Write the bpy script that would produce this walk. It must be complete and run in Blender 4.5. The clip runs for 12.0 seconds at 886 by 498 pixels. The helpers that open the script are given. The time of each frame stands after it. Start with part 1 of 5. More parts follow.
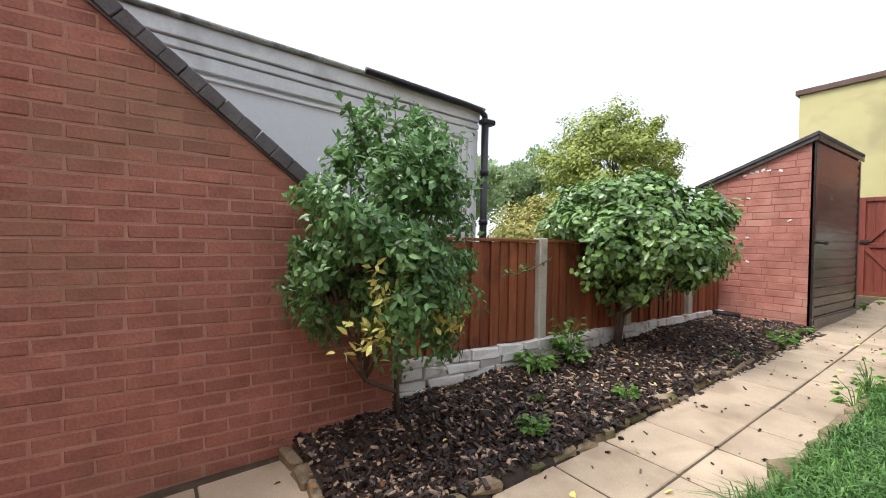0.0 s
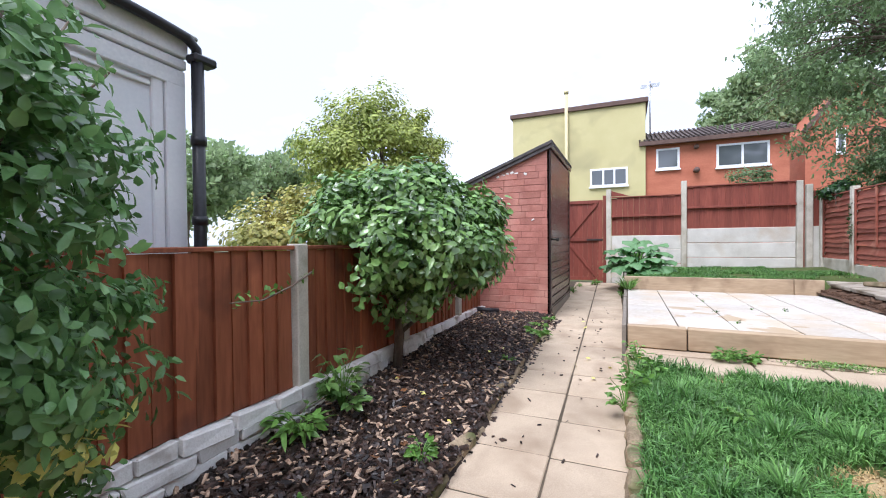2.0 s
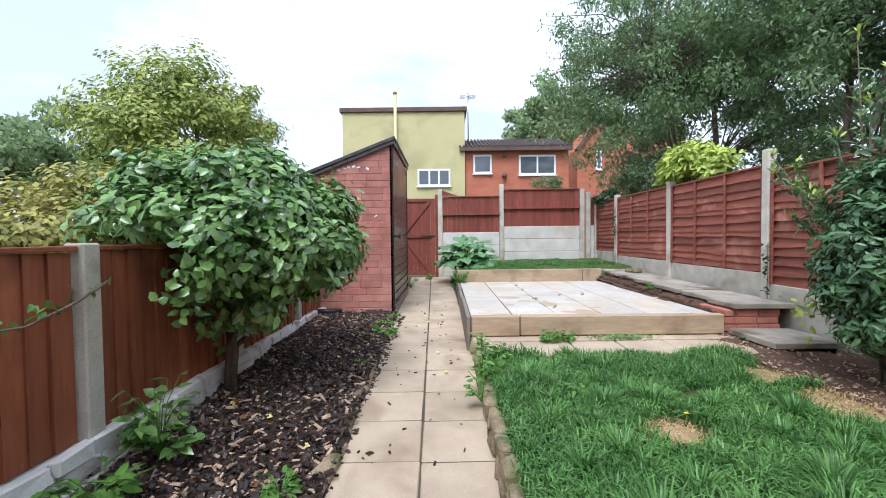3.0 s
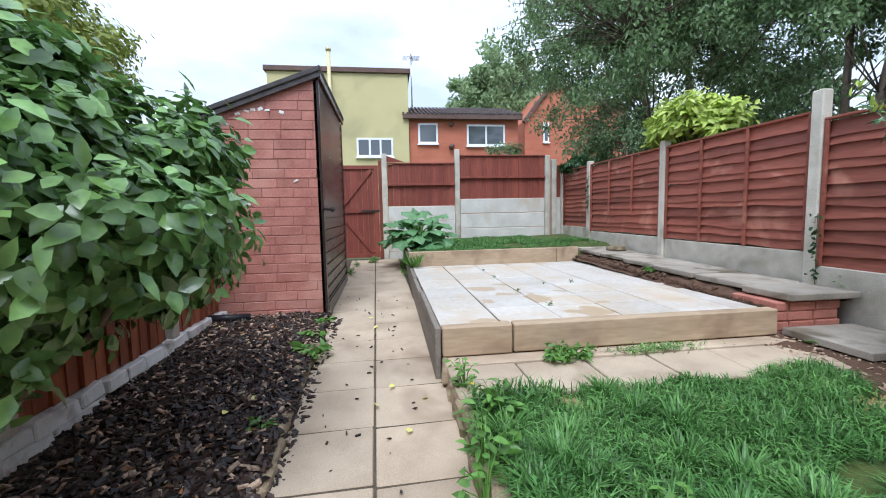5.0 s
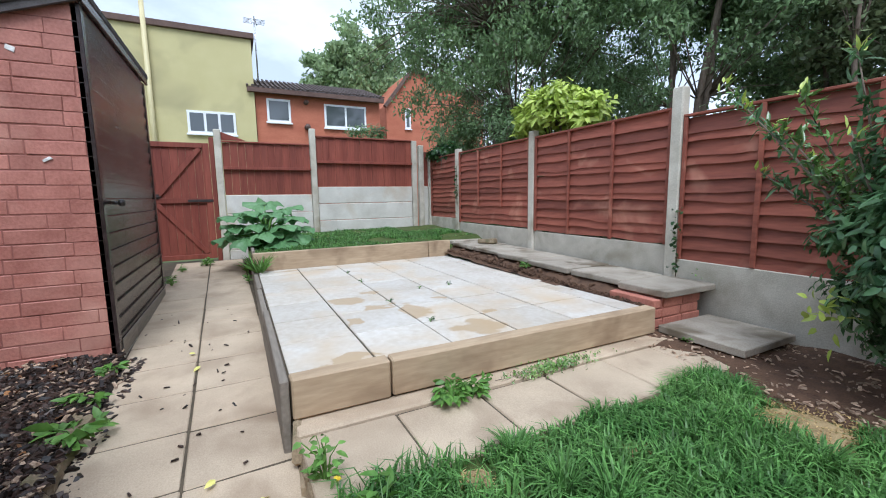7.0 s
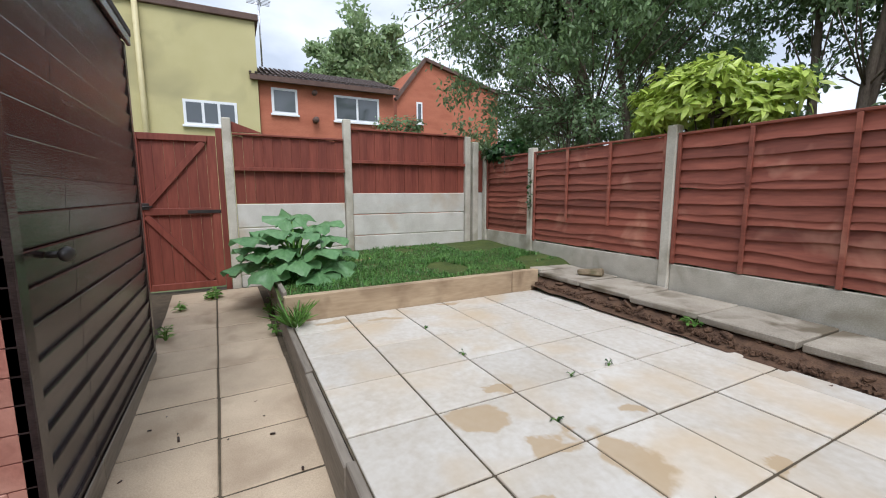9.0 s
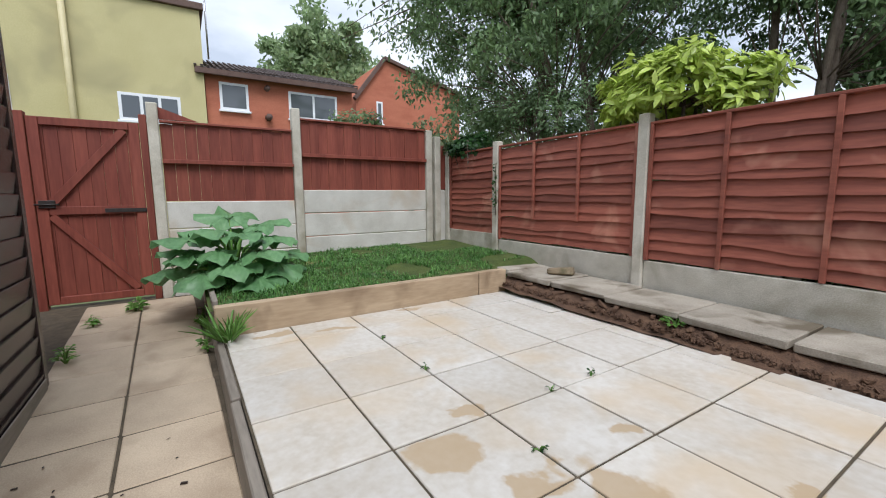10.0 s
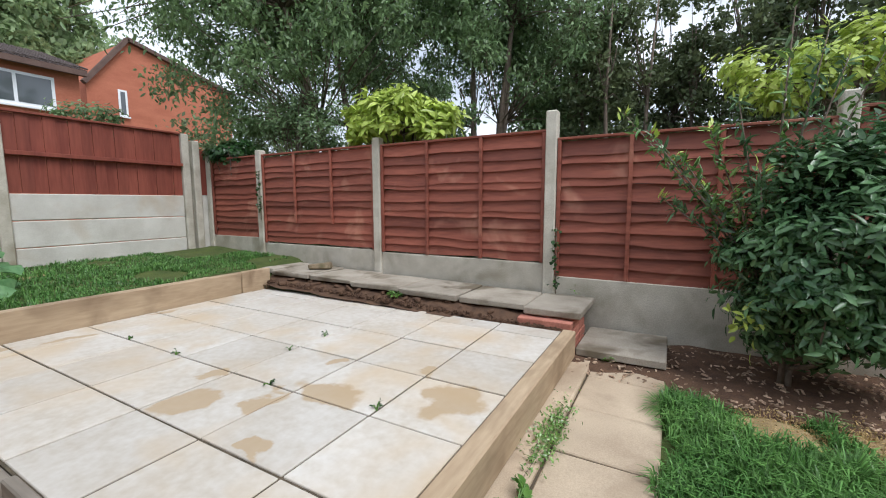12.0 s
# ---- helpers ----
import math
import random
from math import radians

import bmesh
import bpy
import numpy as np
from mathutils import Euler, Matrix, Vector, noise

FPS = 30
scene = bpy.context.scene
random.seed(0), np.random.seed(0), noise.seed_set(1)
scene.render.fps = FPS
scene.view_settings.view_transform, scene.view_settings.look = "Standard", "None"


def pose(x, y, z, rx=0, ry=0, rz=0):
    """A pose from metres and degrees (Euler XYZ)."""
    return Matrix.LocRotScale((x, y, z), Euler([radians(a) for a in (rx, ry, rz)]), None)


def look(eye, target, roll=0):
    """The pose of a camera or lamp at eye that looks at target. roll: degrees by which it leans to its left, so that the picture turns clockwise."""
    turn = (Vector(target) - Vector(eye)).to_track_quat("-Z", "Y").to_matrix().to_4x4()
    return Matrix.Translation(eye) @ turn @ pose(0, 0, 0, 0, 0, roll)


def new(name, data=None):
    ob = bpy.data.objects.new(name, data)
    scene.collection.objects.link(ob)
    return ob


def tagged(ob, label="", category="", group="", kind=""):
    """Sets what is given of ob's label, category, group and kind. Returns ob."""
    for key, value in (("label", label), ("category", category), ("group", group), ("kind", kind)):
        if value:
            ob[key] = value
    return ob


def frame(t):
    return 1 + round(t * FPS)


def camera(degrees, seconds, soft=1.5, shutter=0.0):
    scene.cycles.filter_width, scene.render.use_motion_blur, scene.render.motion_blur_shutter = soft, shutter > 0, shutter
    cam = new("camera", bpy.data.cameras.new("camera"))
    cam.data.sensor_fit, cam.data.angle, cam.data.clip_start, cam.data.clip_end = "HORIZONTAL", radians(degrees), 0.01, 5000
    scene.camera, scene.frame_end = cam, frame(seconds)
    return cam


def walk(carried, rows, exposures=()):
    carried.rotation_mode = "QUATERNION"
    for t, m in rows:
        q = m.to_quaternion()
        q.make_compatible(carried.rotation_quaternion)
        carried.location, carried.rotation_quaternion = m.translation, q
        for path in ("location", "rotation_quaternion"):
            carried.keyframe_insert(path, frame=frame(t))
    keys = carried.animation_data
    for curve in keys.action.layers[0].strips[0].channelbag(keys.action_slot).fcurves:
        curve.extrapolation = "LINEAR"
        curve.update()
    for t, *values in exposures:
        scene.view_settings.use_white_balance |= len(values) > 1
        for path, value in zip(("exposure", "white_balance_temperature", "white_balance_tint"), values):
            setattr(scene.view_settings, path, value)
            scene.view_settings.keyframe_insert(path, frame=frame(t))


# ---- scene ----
cam = camera(94.5, 12.0, 1.05)
PATH = [
    (0, (-0.216, -0.21, 1.13), (0.894, 1.453, 1.1), 1.1),
    (0.5, (-0.089, 0.075, 1.164), (1.016, 1.742, 1.127), 1.1),
    (1, (0.124, 0.201, 1.165), (1.389, 1.749, 1.132), 0.6),
    (1.5, (0.507, 0.409, 1.184), (2.077, 1.647, 1.15), 0.1),
    (2, (0.601, 0.486, 1.189), (2.425, 1.307, 1.158), -0.5),
    (2.5, (0.615, 0.62, 1.215), (2.58, 0.989, 1.173), -0.5),
    (3, (0.729, 0.739, 1.201), (2.728, 0.752, 1.143), -0.6),
    (3.5, (1.095, 0.685, 1.116), (3.086, 0.51, 1.048), -0.9),
    (5.5, (2.381, 0.849, 1.17), (4.351, 0.567, 0.973), -1.2),
    (6, (2.451, 0.539, 1.168), (4.401, 0.159, 0.943), -1.2),
    (6.5, (2.503, 0.498, 1.153), (4.358, -0.209, 0.913), -0.8),
    (7, (2.911, 0.649, 1.227), (4.688, -0.235, 0.974), -0.9),
    (8.8, (4.581, 0.858, 1.392), (6.346, -0.041, 1.116), 0.1),
    (9, (4.726, 0.861, 1.429), (6.489, -0.043, 1.16), -0.2),
    (9.5, (4.99, 0.693, 1.331), (6.726, -0.265, 1.07), -0.3),
    (10, (5.039, 0.661, 1.345), (6.716, -0.398, 1.089), -0.4),
    (10.5, (4.993, 0.868, 1.37), (6.578, -0.325, 1.116), -0.5),
    (11, (4.785, 0.994, 1.357), (6.228, -0.369, 1.11), -0.4),
    (11.5, (4.477, 1.037, 1.335), (5.741, -0.495, 1.092), -0.4),
    (12, (4.274, 0.922, 1.319), (5.245, -0.812, 1.095), -0.2),
]
walk(cam, [(t, look(eye, target, roll)) for t, eye, target, roll in PATH],
     [(0.0, 1.38, 6450, 13), (0.5, 1.87, 6100, 10), (1.0, 1.8, 5950, 10), (1.5, 1.6, 5750, 12), (2.0, 1.4, 5800, 16), (2.5, 1.2, 6000, 14), (3.5, 1.24, 5450, 11), (5.5, 1.06, 5600, 10), (7.0, 1.0, 5600, 9), (9.0, 0.80, 6050, 11), (11.5, 0.77, 6050, 10), (12.0, 0.86, 6100, 10)])

# ---- world and sun: bright overcast sky with thin cloud ----
world = bpy.data.worlds.new("sky")
scene.world = world
world.use_nodes = True
wn, wl = world.node_tree.nodes, world.node_tree.links
wn.clear()
w_out = wn.new("ShaderNodeOutputWorld")
w_bg = wn.new("ShaderNodeBackground")
w_sky = wn.new("ShaderNodeTexSky")
w_sky.sky_type, w_sky.sun_disc = "NISHITA", False
w_sky.sun_elevation, w_sky.sun_rotation = radians(57), radians(287)
w_co = wn.new("ShaderNodeTexCoord")
w_map = wn.new("ShaderNodeMapping")
w_map.inputs["Scale"].default_value = (1.0, 1.0, 2.6)
w_no = wn.new("ShaderNodeTexNoise")
w_no.inputs["Scale"].default_value, w_no.inputs["Detail"].default_value, w_no.inputs["Roughness"].default_value = 2.1, 7, 0.55
w_ra = wn.new("ShaderNodeValToRGB")
w_ra.color_ramp.elements[0].position, w_ra.color_ramp.elements[0].color = 0.40, (4.2, 4.55, 5.1, 1)
w_ra.color_ramp.elements[1].position, w_ra.color_ramp.elements[1].color = 0.70, (7.6, 7.8, 8.1, 1)
w_mix = wn.new("ShaderNodeMix")
w_mix.data_type = "RGBA"
w_mix.inputs["Factor"].default_value = 0.9
wl.new(w_co.outputs["Generated"], w_map.inputs["Vector"])
wl.new(w_map.outputs["Vector"], w_no.inputs["Vector"])
wl.new(w_no.outputs["Fac"], w_ra.inputs["Fac"])
wl.new(w_sky.outputs["Color"], w_mix.inputs[6])
wl.new(w_ra.outputs["Color"], w_mix.inputs[7])
wl.new(w_mix.outputs[2], w_bg.inputs["Color"])
w_bg.inputs["Strength"].default_value = 0.098
wl.new(w_bg.outputs["Background"], w_out.inputs["Surface"])
sun_data = bpy.data.lights.new("sun", "SUN")
sun_data.energy, sun_data.angle, sun_data.color = 1.5, radians(30), (1.0, 0.98, 0.95)
sun = new("sun", sun_data)
sun.matrix_world = look((0, 0, 30), (18.6, -5.7, 0))


# ---- materials ----
def pm(name, c1, c2, scale=6.0, rough=0.8, bump=0.15, grain=90.0, stain=None, stain_scale=1.3, stain_at=(0.52, 0.68), rand=0.0, isl=0.0, metal=0.0, spec=0.4, stretch=(1, 1, 1), trans=0.0, dist=0.01):
    m = bpy.data.materials.new(name)
    m.use_nodes = True
    n, l = m.node_tree.nodes, m.node_tree.links
    b = n["Principled BSDF"]
    geo = n.new("ShaderNodeNewGeometry")
    mp = n.new("ShaderNodeMapping")
    mp.inputs["Scale"].default_value = stretch
    l.new(geo.outputs["Position"], mp.inputs["Vector"])
    big = n.new("ShaderNodeTexNoise")
    big.inputs["Scale"].default_value, big.inputs["Detail"].default_value = scale, 6
    fine = n.new("ShaderNodeTexNoise")
    fine.inputs["Scale"].default_value, fine.inputs["Detail"].default_value = grain, 4
    l.new(mp.outputs["Vector"], big.inputs["Vector"])
    l.new(mp.outputs["Vector"], fine.inputs["Vector"])
    add = n.new("ShaderNodeMath")
    add.operation = "MULTIPLY_ADD"
    add.inputs[1].default_value = 0.45
    l.new(fine.outputs["Fac"], add.inputs[0])
    sub = n.new("ShaderNodeMath")
    sub.operation = "MULTIPLY"
    sub.inputs[1].default_value = 0.6
    l.new(big.outputs["Fac"], sub.inputs[0])
    l.new(sub.outputs[0], add.inputs[2])
    ramp = n.new("ShaderNodeValToRGB")
    ramp.color_ramp.elements[0].position, ramp.color_ramp.elements[0].color = 0.36, (*c1, 1)
    ramp.color_ramp.elements[1].position, ramp.color_ramp.elements[1].color = 0.68, (*c2, 1)
    l.new(add.outputs[0], ramp.inputs["Fac"])
    col = ramp.outputs["Color"]
    if stain:
        st = n.new("ShaderNodeTexNoise")
        st.inputs["Scale"].default_value, st.inputs["Detail"].default_value, st.inputs["Distortion"].default_value = stain_scale, 3, 0.4
        l.new(geo.outputs["Position"], st.inputs["Vector"])
        sr = n.new("ShaderNodeMapRange")
        sr.inputs["From Min"].default_value, sr.inputs["From Max"].default_value = stain_at
        l.new(st.outputs["Fac"], sr.inputs["Value"])
        mx = n.new("ShaderNodeMix")
        mx.data_type = "RGBA"
        mx.inputs[7].default_value = (*stain, 1)
        l.new(sr.outputs["Result"], mx.inputs["Factor"])
        l.new(col, mx.inputs[6])
        col = mx.outputs[2]
    if rand or isl:
        hs = n.new("ShaderNodeHueSaturation")
        mr = n.new("ShaderNodeMapRange")
        k = rand or isl
        mr.inputs["To Min"].default_value, mr.inputs["To Max"].default_value = 1 - k, 1 + k
        if rand:
            oi = n.new("ShaderNodeObjectInfo")
            l.new(oi.outputs["Random"], mr.inputs["Value"])
        else:
            l.new(geo.outputs["Random Per Island"], mr.inputs["Value"])
        l.new(mr.outputs["Result"], hs.inputs["Value"])
        l.new(col, hs.inputs["Color"])
        col = hs.outputs["Color"]
    l.new(col, b.inputs["Base Color"])
    rr = n.new("ShaderNodeMapRange")
    rr.inputs["To Min"].default_value, rr.inputs["To Max"].default_value = max(rough - 0.12, 0.05), min(rough + 0.12, 1)
    l.new(big.outputs["Fac"], rr.inputs["Value"])
    l.new(rr.outputs["Result"], b.inputs["Roughness"])
    b.inputs["Metallic"].default_value = metal
    b.inputs["Specular IOR Level"].default_value = spec
    if bump:
        bp = n.new("ShaderNodeBump")
        bp.inputs["Strength"].default_value, bp.inputs["Distance"].default_value = bump, dist
        l.new(add.outputs[0], bp.inputs["Height"])
        l.new(bp.outputs["Normal"], b.inputs["Normal"])
    if trans:
        tr = n.new("ShaderNodeBsdfTranslucent")
        ms = n.new("ShaderNodeMixShader")
        ms.inputs["Fac"].default_value = trans
        l.new(col, tr.inputs["Color"])
        l.new(b.outputs["BSDF"], ms.inputs[1])
        l.new(tr.outputs["BSDF"], ms.inputs[2])
        l.new(ms.outputs["Shader"], n["Material Output"].inputs["Surface"])
    return m


M_BRICK = pm("red_brick", (0.36, 0.135, 0.095), (0.57, 0.235, 0.17), 7, 0.85, 0.5, 70, stain=(0.33, 0.22, 0.13), stain_scale=0.9, stain_at=(0.54, 0.82), rand=0.12)
M_BRICKJ = pm("red_brick_joined", (0.36, 0.135, 0.095), (0.57, 0.235, 0.17), 7, 0.85, 0.5, 70, stain=(0.33, 0.22, 0.13), stain_scale=0.9, stain_at=(0.54, 0.82), isl=0.12)
M_MORTAR = pm("mortar", (0.50, 0.235, 0.17), (0.66, 0.35, 0.265), 9, 0.95, 0.4, 110, stain=(0.30, 0.22, 0.13), stain_scale=0.9, stain_at=(0.52, 0.8))
M_COPING = pm("blue_grey_brick", (0.105, 0.095, 0.10), (0.19, 0.17, 0.172), 8, 0.8, 0.4, 100, rand=0.14)
M_SHEDB = pm("red_painted_brick", (0.33, 0.125, 0.095), (0.50, 0.215, 0.165), 6, 0.5, 0.45, 55, stain=(0.55, 0.30, 0.23), stain_scale=2.2, stain_at=(0.5, 0.78), rand=0.12)
M_SHEDJ = pm("red_painted_joint", (0.23, 0.085, 0.065), (0.31, 0.125, 0.10), 8, 0.7, 0.3, 90)
M_BLACK = pm("black_painted_timber", (0.018, 0.012, 0.011), (0.05, 0.034, 0.032), 5, 0.22, 0.25, 60, rand=0.2, spec=0.5, stretch=(0.3, 1, 3))
M_ROOFELT = pm("roof_felt", (0.05, 0.045, 0.045), (0.11, 0.10, 0.10), 9, 0.9, 0.4, 160)
M_FEATHER = pm("orange_brown_feather_edge", (0.20, 0.058, 0.026), (0.38, 0.122, 0.055), 6, 0.7, 0.25, 40, stain=(0.11, 0.034, 0.02), stain_scale=2.2, stain_at=(0.54, 0.75), rand=0.2, stretch=(1, 1, 0.12))
M_WANEY = pm("red_brown_waney_lap", (0.185, 0.052, 0.033), (0.315, 0.098, 0.062), 5, 0.68, 0.3, 40, stain=(0.46, 0.21, 0.14), stain_scale=3.0, stain_at=(0.58, 0.78), rand=0.2, stretch=(0.15, 1, 1))
M_GATE = pm("red_brown_gate_stain", (0.16, 0.036, 0.024), (0.265, 0.072, 0.046), 6, 0.62, 0.25, 40, rand=0.1, stretch=(1, 1, 0.12))
M_CONC = pm("weathered_concrete", (0.43, 0.395, 0.32), (0.65, 0.61, 0.52), 5, 0.9, 0.45, 110, stain=(0.27, 0.235, 0.16), stain_scale=2.4, stain_at=(0.52, 0.78), rand=0.08)
M_CONCT = pm("stained_concrete_board", (0.50, 0.475, 0.42), (0.68, 0.66, 0.60), 4, 0.9, 0.3, 130, stain=(0.47, 0.33, 0.19), stain_scale=1.5, stain_at=(0.55, 0.85), rand=0.06)
M_SLAB = pm("buff_concrete_slab", (0.39, 0.30, 0.21), (0.58, 0.465, 0.335), 3, 0.85, 0.4, 150, stain=(0.29, 0.21, 0.14), stain_scale=2.4, stain_at=(0.52, 0.82), rand=0.09)
M_JOINT = pm("dirty_joint", (0.05, 0.04, 0.026), (0.13, 0.10, 0.065), 14, 0.95, 0.5, 120)
M_TILE = pm("pale_sandstone", (0.50, 0.44, 0.36), (0.64, 0.605, 0.55), 2.2, 0.55, 0.08, 25, stain=(0.55, 0.43, 0.29), stain_scale=1.7, stain_at=(0.50, 0.75), rand=0.07)
M_GREYSLAB = pm("grey_slab", (0.27, 0.235, 0.185), (0.44, 0.39, 0.32), 5, 0.9, 0.45, 110, stain=(0.16, 0.13, 0.09), stain_scale=3, rand=0.1)
M_SLEEPER = pm("new_sleeper_timber", (0.35, 0.25, 0.155), (0.52, 0.395, 0.26), 5, 0.75, 0.3, 45, stain=(0.22, 0.15, 0.09), stain_scale=2.6, stain_at=(0.52, 0.74), rand=0.08, stretch=(1, 0.15, 1))
M_PLANK = pm("grey_weathered_plank", (0.17, 0.145, 0.115), (0.29, 0.25, 0.205), 6, 0.85, 0.3, 50, rand=0.1, stretch=(0.15, 1, 1))
M_STONE = pm("edging_stone", (0.17, 0.125, 0.075), (0.36, 0.28, 0.18), 9, 0.9, 0.5, 90, stain=(0.09, 0.095, 0.035), stain_scale=4, rand=0.2)
M_WSTONE = pm("white_painted_stone", (0.68, 0.66, 0.62), (0.86, 0.85, 0.82), 7, 0.85, 0.5, 80, stain=(0.40, 0.33, 0.27), stain_scale=6, stain_at=(0.56, 0.72), rand=0.06)
M_SOIL = pm("dark_soil", (0.013, 0.009, 0.007), (0.05, 0.033, 0.024), 14, 0.95, 0.8, 110, dist=0.02)
M_BROWNSOIL = pm("brown_soil", (0.06, 0.032, 0.02), (0.15, 0.085, 0.05), 12, 0.95, 0.8, 110, dist=0.02)
M_CHIP = pm("bark_chip", (0.009, 0.007, 0.006), (0.062, 0.038, 0.028), 20, 0.42, 0.3, 90, isl=0.8)
M_CHIPPALE = pm("pale_bark_chip", (0.20, 0.12, 0.075), (0.55, 0.41, 0.29), 20, 0.8, 0.2, 90, isl=0.4)
M_TURF = pm("turf_earth", (0.035, 0.06, 0.012), (0.10, 0.125, 0.03), 7, 0.95, 0.6, 90, stain=(0.40, 0.29, 0.14), stain_scale=1.25, stain_at=(0.63, 0.7), dist=0.02)
M_GRASS = pm("grass_blade", (0.065, 0.175, 0.04), (0.18, 0.35, 0.095), 3, 0.42, 0, 40, isl=0.5, trans=0.3)
M_STRAW = pm("dry_grass", (0.40, 0.27, 0.11), (0.58, 0.43, 0.21), 3, 0.8, 0, 40, isl=0.3, trans=0.2)
M_PATCH = pm("straw_earth", (0.20, 0.135, 0.06), (0.45, 0.33, 0.17), 9, 0.95, 0.6, 130, dist=0.02)
M_WHITE = pm("white_upvc", (0.80, 0.81, 0.83), (0.88, 0.89, 0.90), 3, 0.35, 0.03, 60)
M_WHITED = pm("weathered_white_board", (0.70, 0.72, 0.74), (0.86, 0.87, 0.88), 4, 0.6, 0.1, 60, stain=(0.42, 0.42, 0.40), stain_scale=3, stain_at=(0.6, 0.8))
M_PANEL = pm("frosted_white_panel", (0.76, 0.79, 0.82), (0.84, 0.86, 0.88), 2, 0.25, 0.02, 60)
M_FLASH = pm("weathered_roof_edge", (0.26, 0.26, 0.25), (0.58, 0.58, 0.56), 9, 0.85, 0.4, 60, stain=(0.13, 0.12, 0.11), stain_scale=4, stain_at=(0.54, 0.66))
M_PIPE = pm("black_plastic_pipe", (0.012, 0.012, 0.014), (0.03, 0.03, 0.034), 5, 0.38, 0.05, 60)
M_METAL = pm("steel", (0.45, 0.45, 0.46), (0.62, 0.62, 0.63), 8, 0.3, 0.05, 60, metal=0.9)
M_IRON = pm("black_iron", (0.015, 0.014, 0.014), (0.05, 0.04, 0.035), 12, 0.5, 0.2, 60)
M_RENDER = pm("yellow_render", (0.50, 0.44, 0.215), (0.60, 0.535, 0.285), 0.8, 0.9, 0.1, 30, stain=(0.42, 0.37, 0.20), stain_scale=0.5)
M_FARBRICK = pm("far_red_brick", (0.40, 0.125, 0.07), (0.52, 0.185, 0.11), 1.2, 0.85, 0.2, 14, stretch=(1, 1, 3))
M_FARTILE = pm("brown_roof_tile", (0.06, 0.045, 0.04), (0.12, 0.09, 0.08), 3, 0.85, 0.3, 30, rand=0.1)
M_FASCIA = pm("dark_fascia", (0.09, 0.05, 0.04), (0.16, 0.10, 0.08), 3, 0.7, 0.1, 30)
M_CREAM = pm("cream_pipe", (0.56, 0.48, 0.26), (0.64, 0.56, 0.33), 3, 0.5, 0.05, 30)
M_BARK = pm("grey_brown_bark", (0.10, 0.075, 0.055), (0.24, 0.19, 0.145), 14, 0.9, 0.6, 80, stretch=(1, 1, 0.3))
M_FARGRASS = pm("far_ground", (0.06, 0.09, 0.03), (0.13, 0.14, 0.06), 1.5, 0.95, 0.3, 20)


def puddles(m, spots, colour):
    """Brown damp stains of ragged outline at given places on a pale stone."""
    n, l = m.node_tree.nodes, m.node_tree.links
    b = n["Principled BSDF"]
    geo = n.new("ShaderNodeNewGeometry")
    nz = n.new("ShaderNodeTexNoise")
    nz.inputs["Scale"].default_value, nz.inputs["Detail"].default_value = 5.0, 4
    l.new(geo.outputs["Position"], nz.inputs["Vector"])
    off = n.new("ShaderNodeVectorMath")
    off.operation = "MULTIPLY_ADD"
    off.inputs[1].default_value, off.inputs[2].default_value = (0.34, 0.34, 0), (-0.17, -0.17, 0)
    l.new(nz.outputs["Color"], off.inputs[0])
    pos = n.new("ShaderNodeVectorMath")
    l.new(geo.outputs["Position"], pos.inputs[0])
    l.new(off.outputs[0], pos.inputs[1])
    low = None
    for x, y, rx, ry in spots:
        sc = n.new("ShaderNodeVectorMath")
        sc.operation = "MULTIPLY_ADD"
        sc.inputs[1].default_value, sc.inputs[2].default_value = (1 / rx, 1 / ry, 0), (-x / rx, -y / ry, 0)
        l.new(pos.outputs[0], sc.inputs[0])
        ln = n.new("ShaderNodeVectorMath")
        ln.operation = "LENGTH"
        l.new(sc.outputs[0], ln.inputs[0])
        if low is None:
            low = ln.outputs["Value"]
        else:
            mn = n.new("ShaderNodeMath")
            mn.operation = "MINIMUM"
            l.new(low, mn.inputs[0])
            l.new(ln.outputs["Value"], mn.inputs[1])
            low = mn.outputs[0]
    mr = n.new("ShaderNodeMapRange")
    mr.inputs["From Min"].default_value, mr.inputs["From Max"].default_value, mr.inputs["To Min"].default_value, mr.inputs["To Max"].default_value = 0.86, 1.1, 0.8, 0.0
    l.new(low, mr.inputs["Value"])
    mx = n.new("ShaderNodeMix")
    mx.data_type = "RGBA"
    mx.inputs[7].default_value = (*colour, 1)
    old = b.inputs["Base Color"].links[0].from_socket
    l.new(mr.outputs["Result"], mx.inputs["Factor"])
    l.new(old, mx.inputs[6])
    l.new(mx.outputs[2], b.inputs["Base Color"])


puddles(M_TILE, ((6.26, -0.12, 0.10, 0.16), (5.96, -0.28, 0.07, 0.10), (5.73, -0.50, 0.20, 0.10), (5.99, -0.86, 0.07, 0.08), (8.08, 0.17, 0.07, 0.14), (7.95, -0.23, 0.05, 0.14), (8.12, -0.93, 0.04, 0.10), (5.45, -0.97, 0.05, 0.06), (5.15, -0.73, 0.14, 0.17), (5.66, 0.0, 0.06, 0.06), (6.46, -0.36, 0.07, 0.07), (4.99, 0.2, 0.05, 0.2)), (0.43, 0.31, 0.18))


def leafmat(name, c1, c2, rough=0.4, isl=0.3, trans=0.3, spec=0.5):
    return pm(name, c1, c2, 3, rough, 0, 30, isl=isl, trans=trans, spec=spec)


